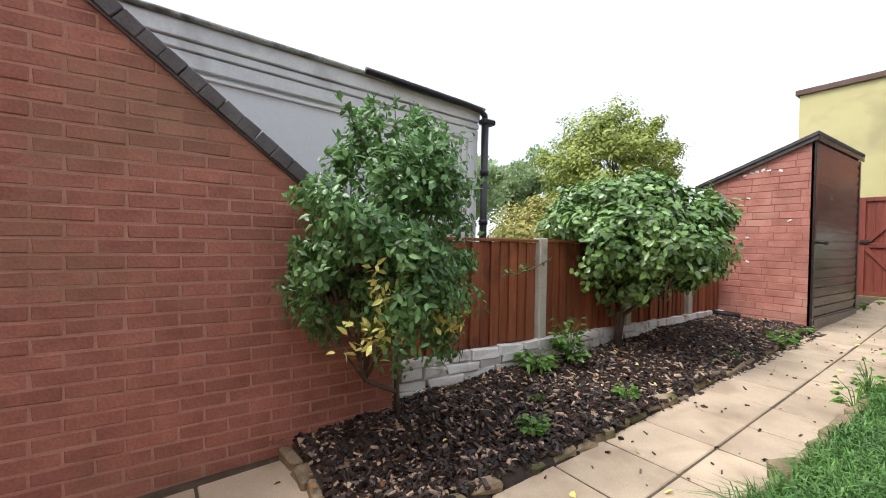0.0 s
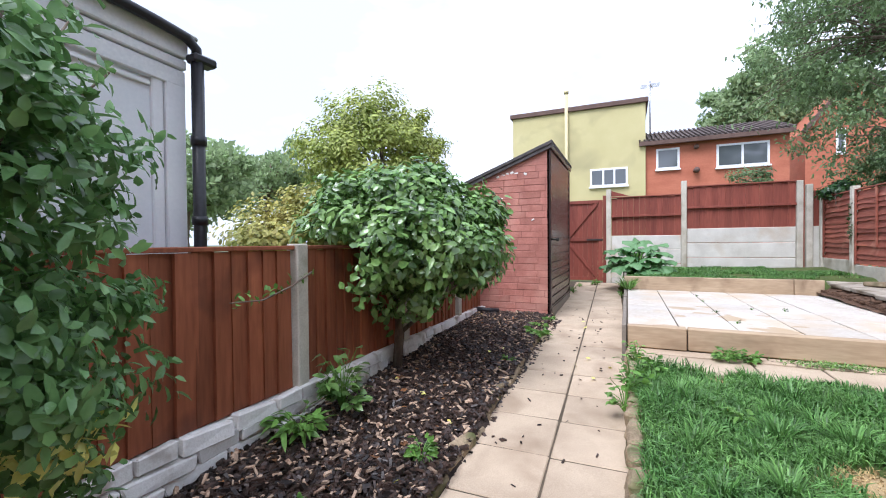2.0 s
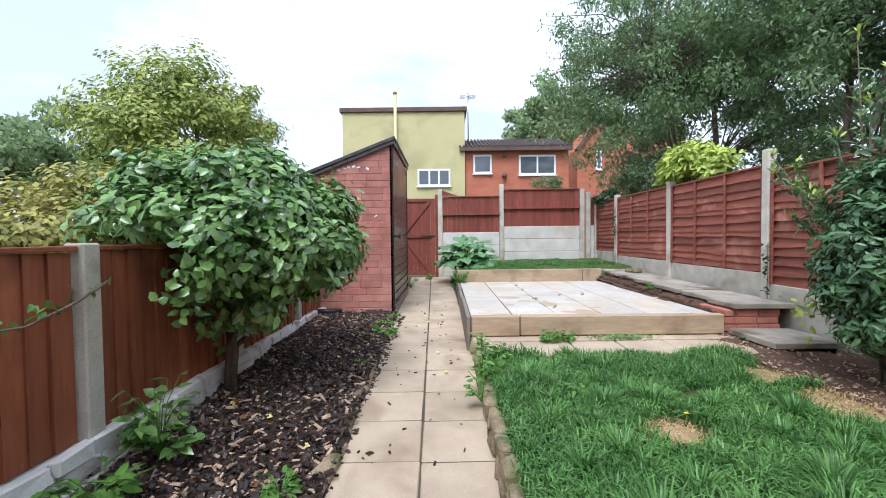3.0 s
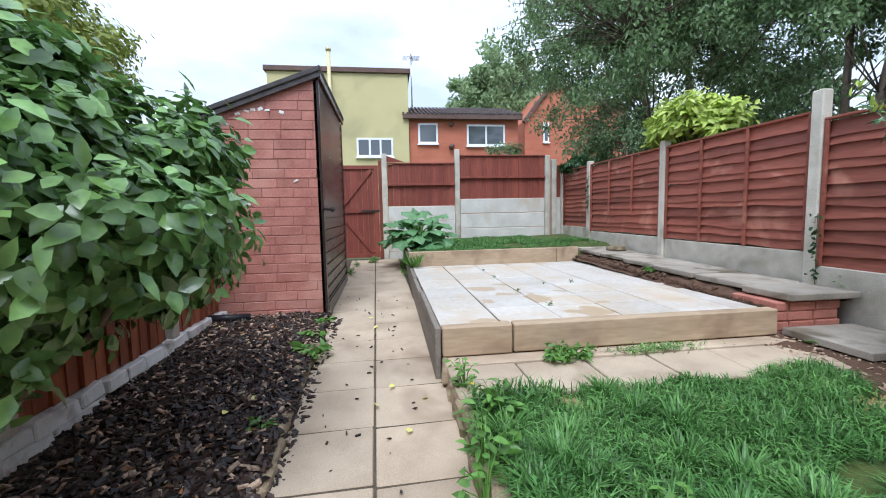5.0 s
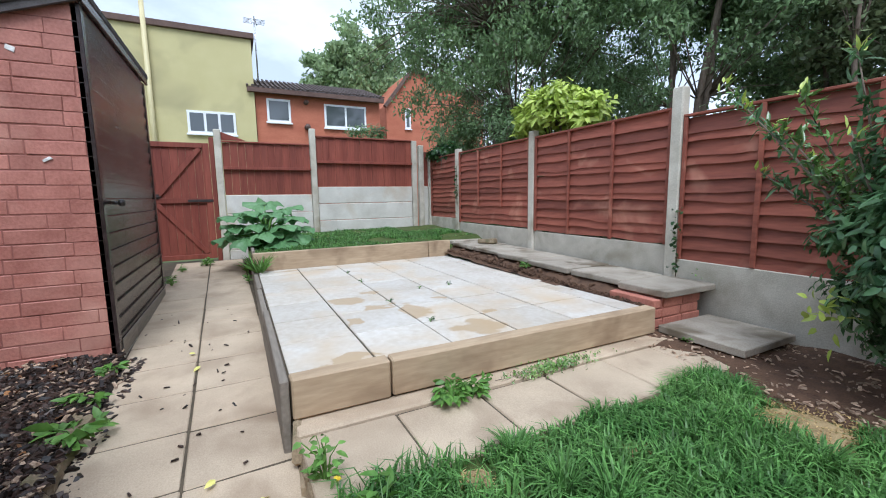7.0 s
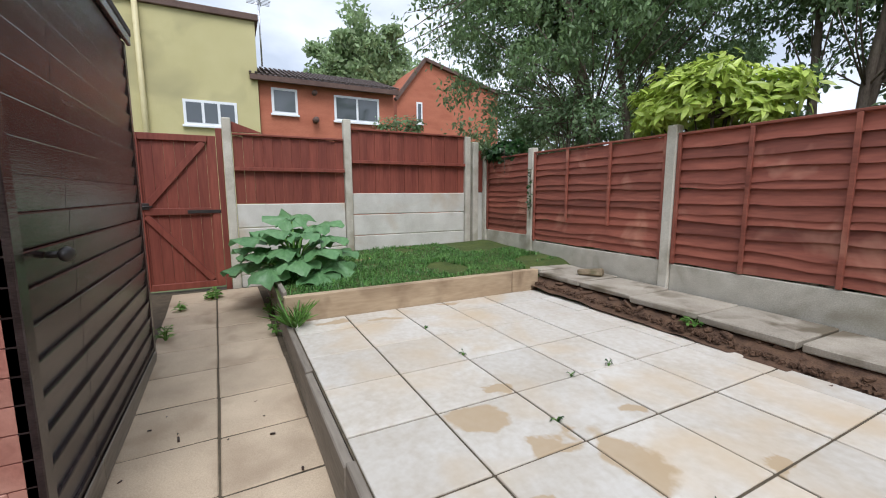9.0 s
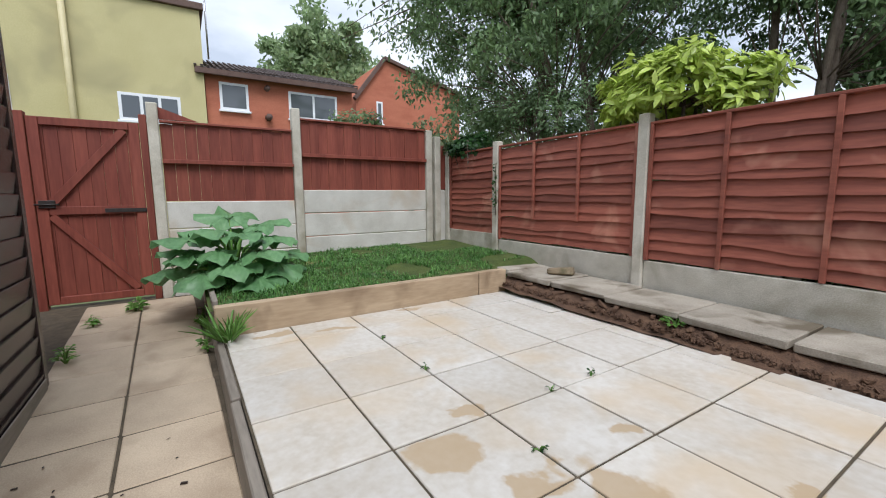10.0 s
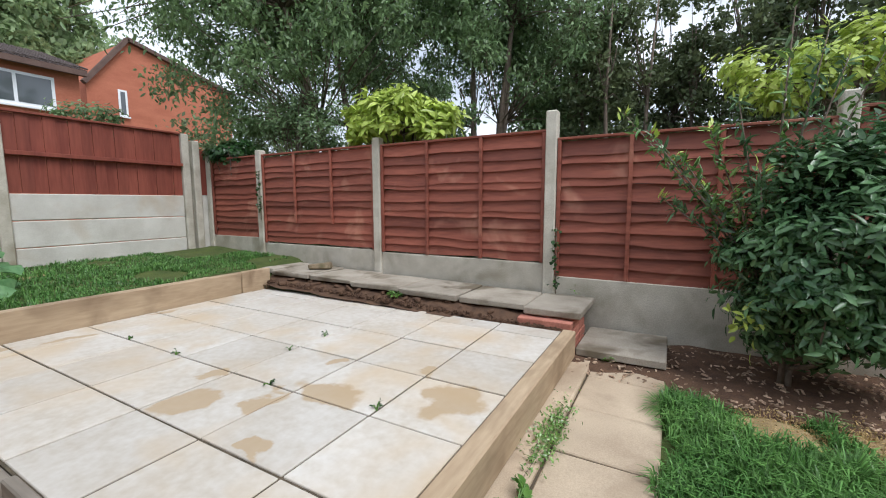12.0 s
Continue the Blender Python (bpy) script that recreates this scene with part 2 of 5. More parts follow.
L_PRIVET = leafmat("privet_leaf", (0.095, 0.205, 0.07), (0.23, 0.41, 0.145), 0.28, 0.4)
L_VARIEG = leafmat("yellow_variegated_leaf", (0.80, 0.74, 0.16), (0.93, 0.88, 0.34), 0.4, 0.12, 0.2)
L_CAMELLIA = leafmat("camellia_leaf", (0.085, 0.185, 0.05), (0.25, 0.41, 0.115), 0.26, 0.5, 0.2, 0.7)
L_DARK = leafmat("dark_laurel_leaf", (0.07, 0.155, 0.07), (0.17, 0.30, 0.13), 0.26, 0.4)
L_AUCUBA = leafmat("pale_yellow_green_leaf", (0.34, 0.47, 0.06), (0.60, 0.69, 0.17), 0.4, 0.25)
L_GOLD = leafmat("golden_shrub_leaf", (0.23, 0.31, 0.055), (0.44, 0.48, 0.12), 0.55, 0.35)
L_ORANGE = leafmat("orange_tinted_leaf", (0.24, 0.30, 0.07), (0.52, 0.44, 0.12), 0.55, 0.35)
L_TREE = leafmat("tree_leaf", (0.135, 0.22, 0.095), (0.27, 0.385, 0.175), 0.42, 0.4, 0.4)
# far leaves: distance haze is mixed into this lighter green
L_TREE2 = leafmat("hazed_far_tree_leaf", (0.24, 0.34, 0.16), (0.38, 0.48, 0.25), 0.6, 0.25, 0.45)
L_CONIF = leafmat("conifer_leaf", (0.10, 0.145, 0.065), (0.20, 0.24, 0.11), 0.6, 0.4)
L_IVY = leafmat("ivy_leaf", (0.018, 0.06, 0.016), (0.05, 0.12, 0.03), 0.3)
L_RHUB = leafmat("rhubarb_leaf", (0.085, 0.21, 0.075), (0.21, 0.38, 0.17), 0.4, 0.3, 0.25)
L_WEED = leafmat("weed_leaf", (0.09, 0.22, 0.035), (0.20, 0.38, 0.08), 0.5)
L_DEAD = leafmat("dead_leaf", (0.13, 0.05, 0.02), (0.36, 0.17, 0.06), 0.8, 0.5, 0.1)
L_FLOWER = leafmat("yellow_petal", (0.75, 0.55, 0.02), (0.85, 0.68, 0.04), 0.5, 0.1)

M_GLASS = bpy.data.materials.new("window_glass")
M_GLASS.use_nodes = True
gb = M_GLASS.node_tree.nodes["Principled BSDF"]
gb.inputs["Base Color"].default_value = (0.09, 0.10, 0.11, 1)
gb.inputs["Roughness"].default_value, gb.inputs["Specular IOR Level"].default_value = 0.06, 1.0


# ---- builders ----
def link(name, verts, faces, mat, parent=None, label="", smooth=False):
    me = bpy.data.meshes.new(name)
    me.from_pydata([tuple(v) for v in verts], [], [tuple(f) for f in faces])
    me.materials.append(mat)
    if smooth:
        me.shade_smooth()
    ob = new(name, me)
    ob.parent = parent
    if label:
        ob["label"] = label
    return ob


def part(name, bm, mat, parent=None, label="", smooth=False):
    me = bpy.data.meshes.new(name)
    bmesh.ops.recalc_face_normals(bm, faces=bm.faces)
    bm.to_mesh(me)
    bm.free()
    me.materials.append(mat)
    if smooth:
        me.shade_smooth()
    ob = new(name, me)
    ob.parent = parent
    if label:
        ob["label"] = label
    return ob


def thing(name, label, category, group="", kind="", at=(0, 0, 0)):
    ob = new(name)
    ob.empty_display_size = 0.1
    ob.location = at
    return tagged(ob, label, category, group, kind)


def box_bm(lo, hi, bevel=0.004, wob=0.0, rng=None):
    bm = bmesh.new()
    v = [bm.verts.new((x, y, z)) for x in (lo[0], hi[0]) for y in (lo[1], hi[1]) for z in (lo[2], hi[2])]
    for f in ((0, 1, 3, 2), (4, 6, 7, 5), (0, 4, 5, 1), (2, 3, 7, 6), (0, 2, 6, 4), (1, 5, 7, 3)):
        bm.faces.new([v[i] for i in f])
    if wob and rng:
        for q in v:
            q.co += Vector([rng.uniform(-wob, wob) for _ in range(3)])
    if bevel:
        bmesh.ops.bevel(bm, geom=list(bm.edges), offset=bevel, segments=1, affect="EDGES")
    return bm


def bx(name, lo, hi, mat, parent=None, bevel=0.004, label="", wob=0.0, rng=None):
    return part(name, box_bm(lo, hi, bevel, wob, rng), mat, parent, label)


def prism(name, outline, axis, a, b, mat, parent=None, label="", bevel=0.0):
    """An outline in two axes, drawn out along the third (0, 1 or 2) from a to b."""
    bm = bmesh.new()
    rows = []
    for h in (a, b):
        row = []
        for p, q in outline:
            c = [p, q]
            c.insert(axis, h)
            row.append(bm.verts.new(c))
        rows.append(row)
    n = len(outline)
    bm.faces.new(rows[0])
    bm.faces.new(rows[1])
    for i in range(n):
        bm.faces.new((rows[0][i], rows[0][(i + 1) % n], rows[1][(i + 1) % n], rows[1][i]))
    if bevel:
        bmesh.ops.bevel(bm, geom=list(bm.edges), offset=bevel, segments=1, affect="EDGES")
    return part(name, bm, mat, parent, label)


def tube_into(V, F, pts, radii, sides=7):
    base = len(V)
    pts = [Vector(p) for p in pts]
    for i, p in enumerate(pts):
        d = (pts[min(i + 1, len(pts) - 1)] - pts[max(i - 1, 0)]).normalized()
        s = d.cross(Vector((0.31, 0.17, 0.93)) if abs(d.z) < 0.9 else Vector((1, 0.1, 0))).normalized()
        u = d.cross(s)
        for k in range(sides):
            a = 2 * math.pi * k / sides
            V.append(p + (s * math.cos(a) + u * math.sin(a)) * radii[i])
    for i in range(len(pts) - 1):
        for k in range(sides):
            a, b = base + i * sides + k, base + i * sides + (k + 1) % sides
            F.append((a, b, b + sides, a + sides))
    F.append(tuple(base + k for k in range(sides))[::-1])
    F.append(tuple(base + (len(pts) - 1) * sides + k for k in range(sides)))


def tube(name, pts, radii, mat, parent=None, label="", sides=10):
    V, F = [], []
    if not isinstance(radii, (list, tuple)):
        radii = [radii] * len(pts)
    tube_into(V, F, pts, radii, sides)
    return link(name, V, F, mat, parent, label, True)


def leaves(name, centres, dirs, length, width, mat, parent, rng, curl=0.25, label="", fold=0.18, nrm=None):
    """Many six-point leaves, each a midrib with two folded, drooping halves."""
    c = np.asarray(centres, float)
    d = np.asarray(dirs, float)
    n = len(c)
    d /= np.linalg.norm(d, axis=1, keepdims=True) + 1e-9
    up = np.tile((0.0, 0.0, 1.0), (n, 1)) + rng.normal(0, 0.55, (n, 3))
    if nrm is not None:
        up = np.asarray(nrm, float) + rng.normal(0, 0.4, (n, 3))
    s = np.cross(d, up)
    s /= np.linalg.norm(s, axis=1, keepdims=True) + 1e-9
    u = np.cross(s, d)
    L = (length * rng.uniform(0.6, 1.25, n))[:, None]
    W = (width * rng.uniform(0.7, 1.2, n))[:, None] * 0.5
    mid = c + d * L * 0.5
    tip = c + d * L - u * L * curl
    v = np.stack([c, c + d * L * 0.3 + s * W + u * W * fold, c + d * L * 0.68 + s * W * 0.8 + u * (W * fold - L * curl * 0.4),
                  tip, c + d * L * 0.68 - s * W * 0.8 + u * (W * fold - L * curl * 0.4), c + d * L * 0.3 - s * W + u * W * fold,
                  mid - u * L * curl * 0.25], 1).reshape(-1, 3)
    t = np.array([(0, 1, 6), (1, 2, 6), (2, 3, 6), (3, 4, 6), (4, 5, 6), (5, 0, 6)])
    f = (np.arange(n)[:, None, None] * 7 + t[None]).reshape(-1, 3)
    return link(name, v.tolist(), f.tolist(), mat, parent, label, True)


def far_leaves(name, centres, size, mat, parent, rng, label=""):
    """Cheap leaf tufts for far crowns: bent diamonds."""
    c = np.asarray(centres, float)
    n = len(c)
    d = rng.normal(0, 1, (n, 3))
    d /= np.linalg.norm(d, axis=1, keepdims=True)
    s = np.cross(d, rng.normal(0, 1, (n, 3)))
    s /= np.linalg.norm(s, axis=1, keepdims=True)
    L = (size * rng.uniform(0.5, 1.4, n))[:, None]
    v = np.stack([c - d * L, c + s * L * 0.5, c + d * L, c - s * L * 0.5], 1).reshape(-1, 3)
    k = np.arange(n)[:, None] * 4
    f = np.concatenate([k + np.array([[0, 1, 2]]), k + np.array([[0, 2, 3]])], 0)
    return link(name, v.tolist(), f.tolist(), mat, parent, label)


def blobs(rng, centre, radii, count, lumps, lump_r, hollow=0.55, low=-0.7):
    """Points in a lumpy crown: lumps on an ellipsoid shell, leaves on each lump's skin."""
    cs = []
    while len(cs) < lumps:
        q = rng.normal(0, 1, 3)
        q /= np.linalg.norm(q)
        if q[2] > low:
            cs.append(np.array(centre) + q * np.array(radii) * rng.uniform(hollow, 1.0))
    cs = np.array(cs)
    pick = rng.integers(0, lumps, count)
    q = rng.normal(0, 1, (count, 3))
    q /= np.linalg.norm(q, axis=1, keepdims=True)
    r = lump_r * rng.uniform(0.35, 1.0, count)[:, None] * rng.uniform(0.6, 1.25, lumps)[pick][:, None]
    p = cs[pick] + q * r * np.array((1, 1, 0.8))
    out = p - np.array(centre)
    return p, q + out / (np.linalg.norm(out, axis=1, keepdims=True) + 1e-6) * 0.8 + np.array((0, 0, 0.25)), cs


def gz(x):
    return 0.04 * (x - 3.6)


# ---- ground and terraces ----
rs = random.Random(5)
rn = np.random.default_rng(5)


def sheet(name, x0, x1, y0, y1, height, mat, nx=30, ny=20, parent=None):
    V = [(x0 + (x1 - x0) * i / nx, y0 + (y1 - y0) * j / ny, height(x0 + (x1 - x0) * i / nx, y0 + (y1 - y0) * j / ny)) for i in range(nx + 1) for j in range(ny + 1)]
    F = [(i * (ny + 1) + j, (i + 1) * (ny + 1) + j, (i + 1) * (ny + 1) + j + 1, i * (ny + 1) + j + 1) for i in range(nx) for j in range(ny)]
    return link(name, V, F, mat, parent, "", True)


ground = sheet("ground", -900, 900, -900, 900, lambda x, y: -0.62, M_FARGRASS, 8, 8)
tagged(ground, "rough green and brown earth beyond the garden", "ground", kind="structure")


def lump(x, y, a=0.02, f=2.0):
    return a * noise.noise((x * f, y * f, 3.1))


def lawn_z(x, y):
    return 0.13 + 0.012 * (x - 3) + lump(x, y, 0.025, 1.6)


lawn = sheet("lawn", -3.2, 4.42, -2.85, 0.40, lawn_z, M_TURF, 60, 30)
tagged(lawn, "worn green lawn with bare dry patches", "lawn", kind="structure")


def bed_z(x, y):
    if y < 1.40 + 0.027 * (x - 4.9):
        return gz(x) - 0.02
    return gz(x) + 0.05 + 0.03 * (y - 1.4) + lump(x, y, 0.035, 2.3)


bed = sheet("soil_bed", 0.40, 6.45, 1.24, 2.62, bed_z, M_SOIL, 80, 36)
tagged(bed, "dark soil bed under bark mulch beside the path", "flower bed", kind="structure")
path_base = sheet("path_bedding", -3.2, 10.5, 0.3, 2.6, lambda x, y: gz(x) - 0.006, M_JOINT, 20, 4)
tagged(path_base, "dark gritty bedding between the slabs", "path", kind="structure")
back_lawn = sheet("back_lawn", 8.26, 10.36, -2.78, 0.56, lambda x, y: 0.56 + 0.03 * (x - 8.3) + 0.02 * max(0, -y) + lump(x, y, 0.02, 2) - (0.14 * max(0.0, 1 - (x - 8.26) / 0.3) if y < -2.05 else 0.0), M_TURF, 24, 30)
tagged(back_lawn, "small raised lawn behind a timber sleeper", "lawn", kind="structure")
soil_strip = sheet("soil_strip", 4.9, 8.3, -2.8, -2.0, lambda x, y: 0.355 + 0.02 * (x - 5) + max(0.0, min(1.0, (-2.06 - y) / 0.16)) * 0.075 + lump(x, y, 0.03, 5), M_BROWNSOIL, 50, 14)
tagged(soil_strip, "bare brown soil along the patio edge", "soil", kind="structure")
corner_soil = sheet("corner_soil", 2.2, 4.9, -2.8, -1.75, lambda x, y: lawn_z(x, y) - 0.004 + max(0.0, min(1.0, (-1.75 - y) / 0.25)) * (0.03 + 0.03 * noise.noise((x * 4, y * 4, 0.2))), M_BROWNSOIL, 34, 16)
tagged(corner_soil, "brown soil under the dark shrub by the fence", "soil", kind="structure")
path = thing("path", "buff concrete slab path two slabs wide", "path", kind="structure")
X_END = 10.42


def drift(x):
    """The path runs slightly askew to the patio."""
    return 0.027 * (x - 4.9)



def slab_mesh(name, lx, ly, lz, seed, bevel=0.006, mat=None, wob=0.004):
    ob = bx(name, (-lx / 2, -ly / 2, -lz), (lx / 2, ly / 2, 0), mat, None, bevel, "", wob, random.Random(seed))
    return ob


def piece(src, name, parent, x, y, z, rx=0.0, ry=0.0, rz=0.0):
    ob = new(name, src)
    ob.parent = parent
    ob.matrix_basis = pose(x, y, z, rx, ry, rz)
    return ob


def stock(n, maker):
    """A few alike meshes to share between pieces."""
    got = []
    for i in range(n):
        ob = maker(i)
        got.append(ob.data)
        bpy.data.objects.remove(ob)
    return got


SL = 0.4605
slabs = stock(4, lambda i: slab_mesh("paving_slab", SL - 0.013, SL - 0.013, 0.05, i, 0.006, M_SLAB, 0.0025))
for col in range(2):
    for k in range(-8, 22):
        x = 4.32 + (k + 0.5) * SL
        if x > X_END - 0.1:
            continue
        piece(slabs[(k * 3 + col) % 4], "paving_slab", path, x, drift(x) + 0.94 + (col - 0.5) * SL, gz(x) + rs.uniform(-0.0015, 0.0015), rs.uniform(-0.25, 0.25), -math.degrees(0.04) + rs.uniform(-0.12, 0.12), 1.5 + rs.uniform(-0.3, 0.3))

# slab row in front of the patio sleeper
row_base = bx("slab_row_bedding", (4.36, -2.1, -0.2), (4.86, 0.47, 0.161), M_JOINT, None, 0)
tagged(row_base, "concrete haunching below the slab row", "path", kind="structure")
lip = bx("concrete_lip", (4.72, -2.06, 0.0), (4.88, 0.485, 0.185), M_SLAB, None, 0.012, "", 0.01, rs)
tagged(lip, "rough pinkish concrete footing below the sleeper", "footing", kind="structure")
front_row = thing("front_slab_row", "buff concrete slabs along the lawn edge", "path", kind="structure")
for k in range(6):
    piece(slabs[k % 4], "paving_slab", front_row, 4.49, 0.25 - k * SL, 0.172 + rs.uniform(-0.003, 0.003), rs.uniform(-0.5, 0.5), rs.uniform(-0.5, 0.5), rs.uniform(-0.5, 0.5))

# ---- patio ----
PZ = 0.375
patio = thing("patio", "raised patio of pale stained sandstone tiles", "patio", kind="structure")
bx("bedding", (4.9, -2.05, 0.0), (8.24, 0.49, PZ - 0.007), M_JOINT, patio, 0)
xs = [4.945, 5.415, 5.90, 6.39, 6.88, 7.37, 7.86, 8.20]
ys = [0.485, 0.043, -0.43, -0.905, -1.38, -1.86, -2.06]
for i in range(7):
    for j in range(6):
        t = bx("stone_tile", (xs[i] + 0.0055, ys[j + 1] + 0.0055, PZ - 0.03), (xs[i + 1] - 0.0055, ys[j] - 0.0055, PZ + rs.uniform(-0.002, 0.002)), M_TILE, patio, 0.003)


def sleeper(lo, hi, mat, label, wob=0.004):
    ob = bx("sleeper", lo, hi, mat, None, 0.008, "", wob, rs)
    return tagged(ob, label, "sleeper", "timber edging round the patio")


sleeper((4.845, -0.005, 0.19), (4.935, 0.485, 0.395), M_SLEEPER, "short damp-stained timber sleeper at the patio corner")
sleeper((4.845, -2.06, 0.195), (4.935, -0.013, 0.395), M_SLEEPER, "long pale timber sleeper edging the patio front")
sleeper((8.20, -1.75, 0.36), (8.28, 0.53, 0.595), M_SLEEPER, "long pale timber sleeper holding the raised lawn")
sleeper((8.20, -2.10, 0.36), (8.28, -1.757, 0.60), M_SLEEPER, "short pale timber sleeper end beside the slab shelf")
for a, b, za, zb in ((4.84, 6.2, -0.05, 0.40), (6.205, 7.15, 0.0, 0.375), (7.155, 8.3, 0.03, 0.385), (8.305, 9.35, 0.06, 0.62), (9.355, 10.4, 0.1, 0.66)):
    tagged(bx("edging_board", (a, 0.495, za), (b, 0.538, zb), M_PLANK, None, 0.006, "", 0.004, rs), "grey weathered board edging the path side", "edging board", "timber edging round the patio")

# ---- edging stones ----
edge_a = thing("bed_edging", "mossy broken stone edging between bed and path", "edging")
stones = stock(6, lambda i: bx("edging_stone", (-0.10, -0.04, -0.10), (0.10, 0.04, 0.0), M_STONE, None, 0.016, "", 0.018, random.Random(i + 30)))
x, k = 0.5, 0
while x < 6.4:
    piece(stones[k % 6], "edging_stone", edge_a, x, drift(x) + 1.435 + rs.uniform(-0.012, 0.012), gz(x) + 0.05 + rs.uniform(-0.015, 0.015), rs.uniform(-6, 6), rs.uniform(-5, 5), rs.uniform(-8, 8))
    x += rs.uniform(0.17, 0.22)
    k += 1
for q in range(4):
    piece(stones[q], "edging_stone", edge_a, 0.42 - 0.02 * q, 1.55 + q * 0.2, gz(0.4) + 0.05, 3, -4, 84 + 5 * q)
corner_path = thing("corner_slabs", "buff slabs beside the brick wall", "path", kind="structure")
for k in range(-5, 1):
    for col in (2, 3):
        x = 0.14 + (k - 0.0) * SL
        piece(slabs[k % 4], "paving_slab", corner_path, x, drift(x) + 0.94 + (col - 0.5) * SL + 0.03, gz(x) + 0.004, rs.uniform(-0.5, 0.5), -2.3, 1.5)
edge_b = thing("lawn_edging", "rough stone edging between lawn and path", "edging")
x = -1.5
while x < 4.8:
    piece(stones[k % 6], "edging_stone", edge_b, x, 0.445 + rs.uniform(-0.01, 0.01), 0.12 + 0.01 * x + rs.uniform(-0.015, 0.015), rs.uniform(-5, 5), rs.uniform(-5, 5), rs.uniform(-6, 6))
    piece(stones[(k + 2) % 6], "edging_stone", edge_b, x + 0.05, 0.45, 0.03 + 0.01 * x, rs.uniform(-5, 5), rs.uniform(-5, 5), rs.uniform(-6, 6))
    x += rs.uniform(0.18, 0.22)
    k += 1

# ---- brick wall with sloping coping ----
WY = 2.30
WX1 = 1.06


def wall_top(x):
    return max(1.57 - 0.78 * (x - 0.30), 1.0) if x > -1.6 else 3.05


wall = thing("wall_west", "red brick garden wall with a sloping dark coping", "wall", kind="structure")
prism("mortar_core", [(-3.2, -0.6), (WX1, -0.6), (WX1, 1.0), (1.02, 1.0), (-1.6, 3.04), (-3.2, 3.04)], 1, WY + 0.004, WY + 0.215, M_MORTAR, wall)
BL, BH = 0.225, 0.075
brick_full = stock(3, lambda i: bx("brick", (0, 0, 0), (BL - 0.010, 0.10, BH - 0.010), M_BRICK, None, 0.005, "", 0.003, random.Random(i)))
VJ, FJ = [], []
for r in range(-2, 46):
    z = -0.30 + r * BH
    x = -3.2 + (BL / 2 if r % 2 else 0)
    while x < WX1:
        e = min(x + BL - 0.010, WX1)
        top = z + BH - 0.010
        if min(wall_top(x), wall_top(e)) > top + 0.005 and e - x > 0.03:
            if x > -0.95 and e - x > BL - 0.02:
                piece(brick_full[rs.randrange(3)], "brick", wall, x, WY + rs.uniform(-0.0015, 0.0015), z)
            else:
                b0 = len(VJ)
                VJ += [(p, q, s) for p in (x, e) for q in (WY, WY + 0.1) for s in (z, top)]
                FJ += [tuple(b0 + i for i in f) for f in ((0, 1, 3, 2), (4, 6, 7, 5), (0, 4, 5, 1), (2, 3, 7, 6), (0, 2, 6, 4), (1, 5, 7, 3))]
        elif wall_top(x) > z + 0.01 and e - x > 0.03:
            low_x, high_x = 0.30 + (1.57 - z) / 0.78, 0.30 + (1.57 - top) / 0.78
            e2 = min(e, low_x)
            pts = [(x, z), (e2, z), (e2, min(top, max(z + 0.003, wall_top(e2)))), (min(max(x, high_x), e2), min(top, wall_top(min(max(x, high_x), e2)))), (x, min(top, wall_top(x)) + 0.0005)]
            b0 = len(VJ)
            VJ += [(p, WY, s) for p, s in pts] + [(p, WY + 0.1, s) for p, s in pts]
            FJ += [tuple(b0 + i for i in f) for f in ((0, 1, 2, 3, 4), (9, 8, 7, 6, 5), (0, 5, 6, 1), (1, 6, 7, 2), (2, 7, 8, 3), (3, 8, 9, 4), (4, 9, 5, 0))]
        x += BL
tagged(link("bricks", VJ, FJ, M_BRICKJ, wall), kind="stuff")
cope = stock(4, lambda i: bx("coping_brick", (-0.0545, -0.03, -0.006), (0.0545, 0.245, 0.072), M_COPING, None, 0.005, "", 0.003, random.Random(i + 9)))
for k in range(-21, 10):
    d = k * 0.112
    x = 0.30 + d * 0.788
    if -1.65 < x < 1.02:
        piece(cope[k % 4], "coping_brick", wall, x, WY + rs.uniform(-0.004, 0.004), 1.575 - d * 0.616, 0, 38.0 + rs.uniform(-1, 1), 0)
# bedding joint under the coping and the hairy old sealant along it
bar_pts = [(-1.60, WY - 0.006, 3.045), (0.30, WY - 0.006, 1.562), (1.0, WY - 0.006, 1.018)]
tube("coping_bed", bar_pts, 0.009, M_COPING, wall, "dark sealant line below the coping", 6)

# house wall that closes the garden behind
house_wall = bx("wall_house", (-3.5, -4.0, -0.6), (-3.2, 4.0, 5.2), M_FARBRICK, None, 0)
tagged(house_wall, "plain red brick house wall behind the walker", "wall", kind="structure")

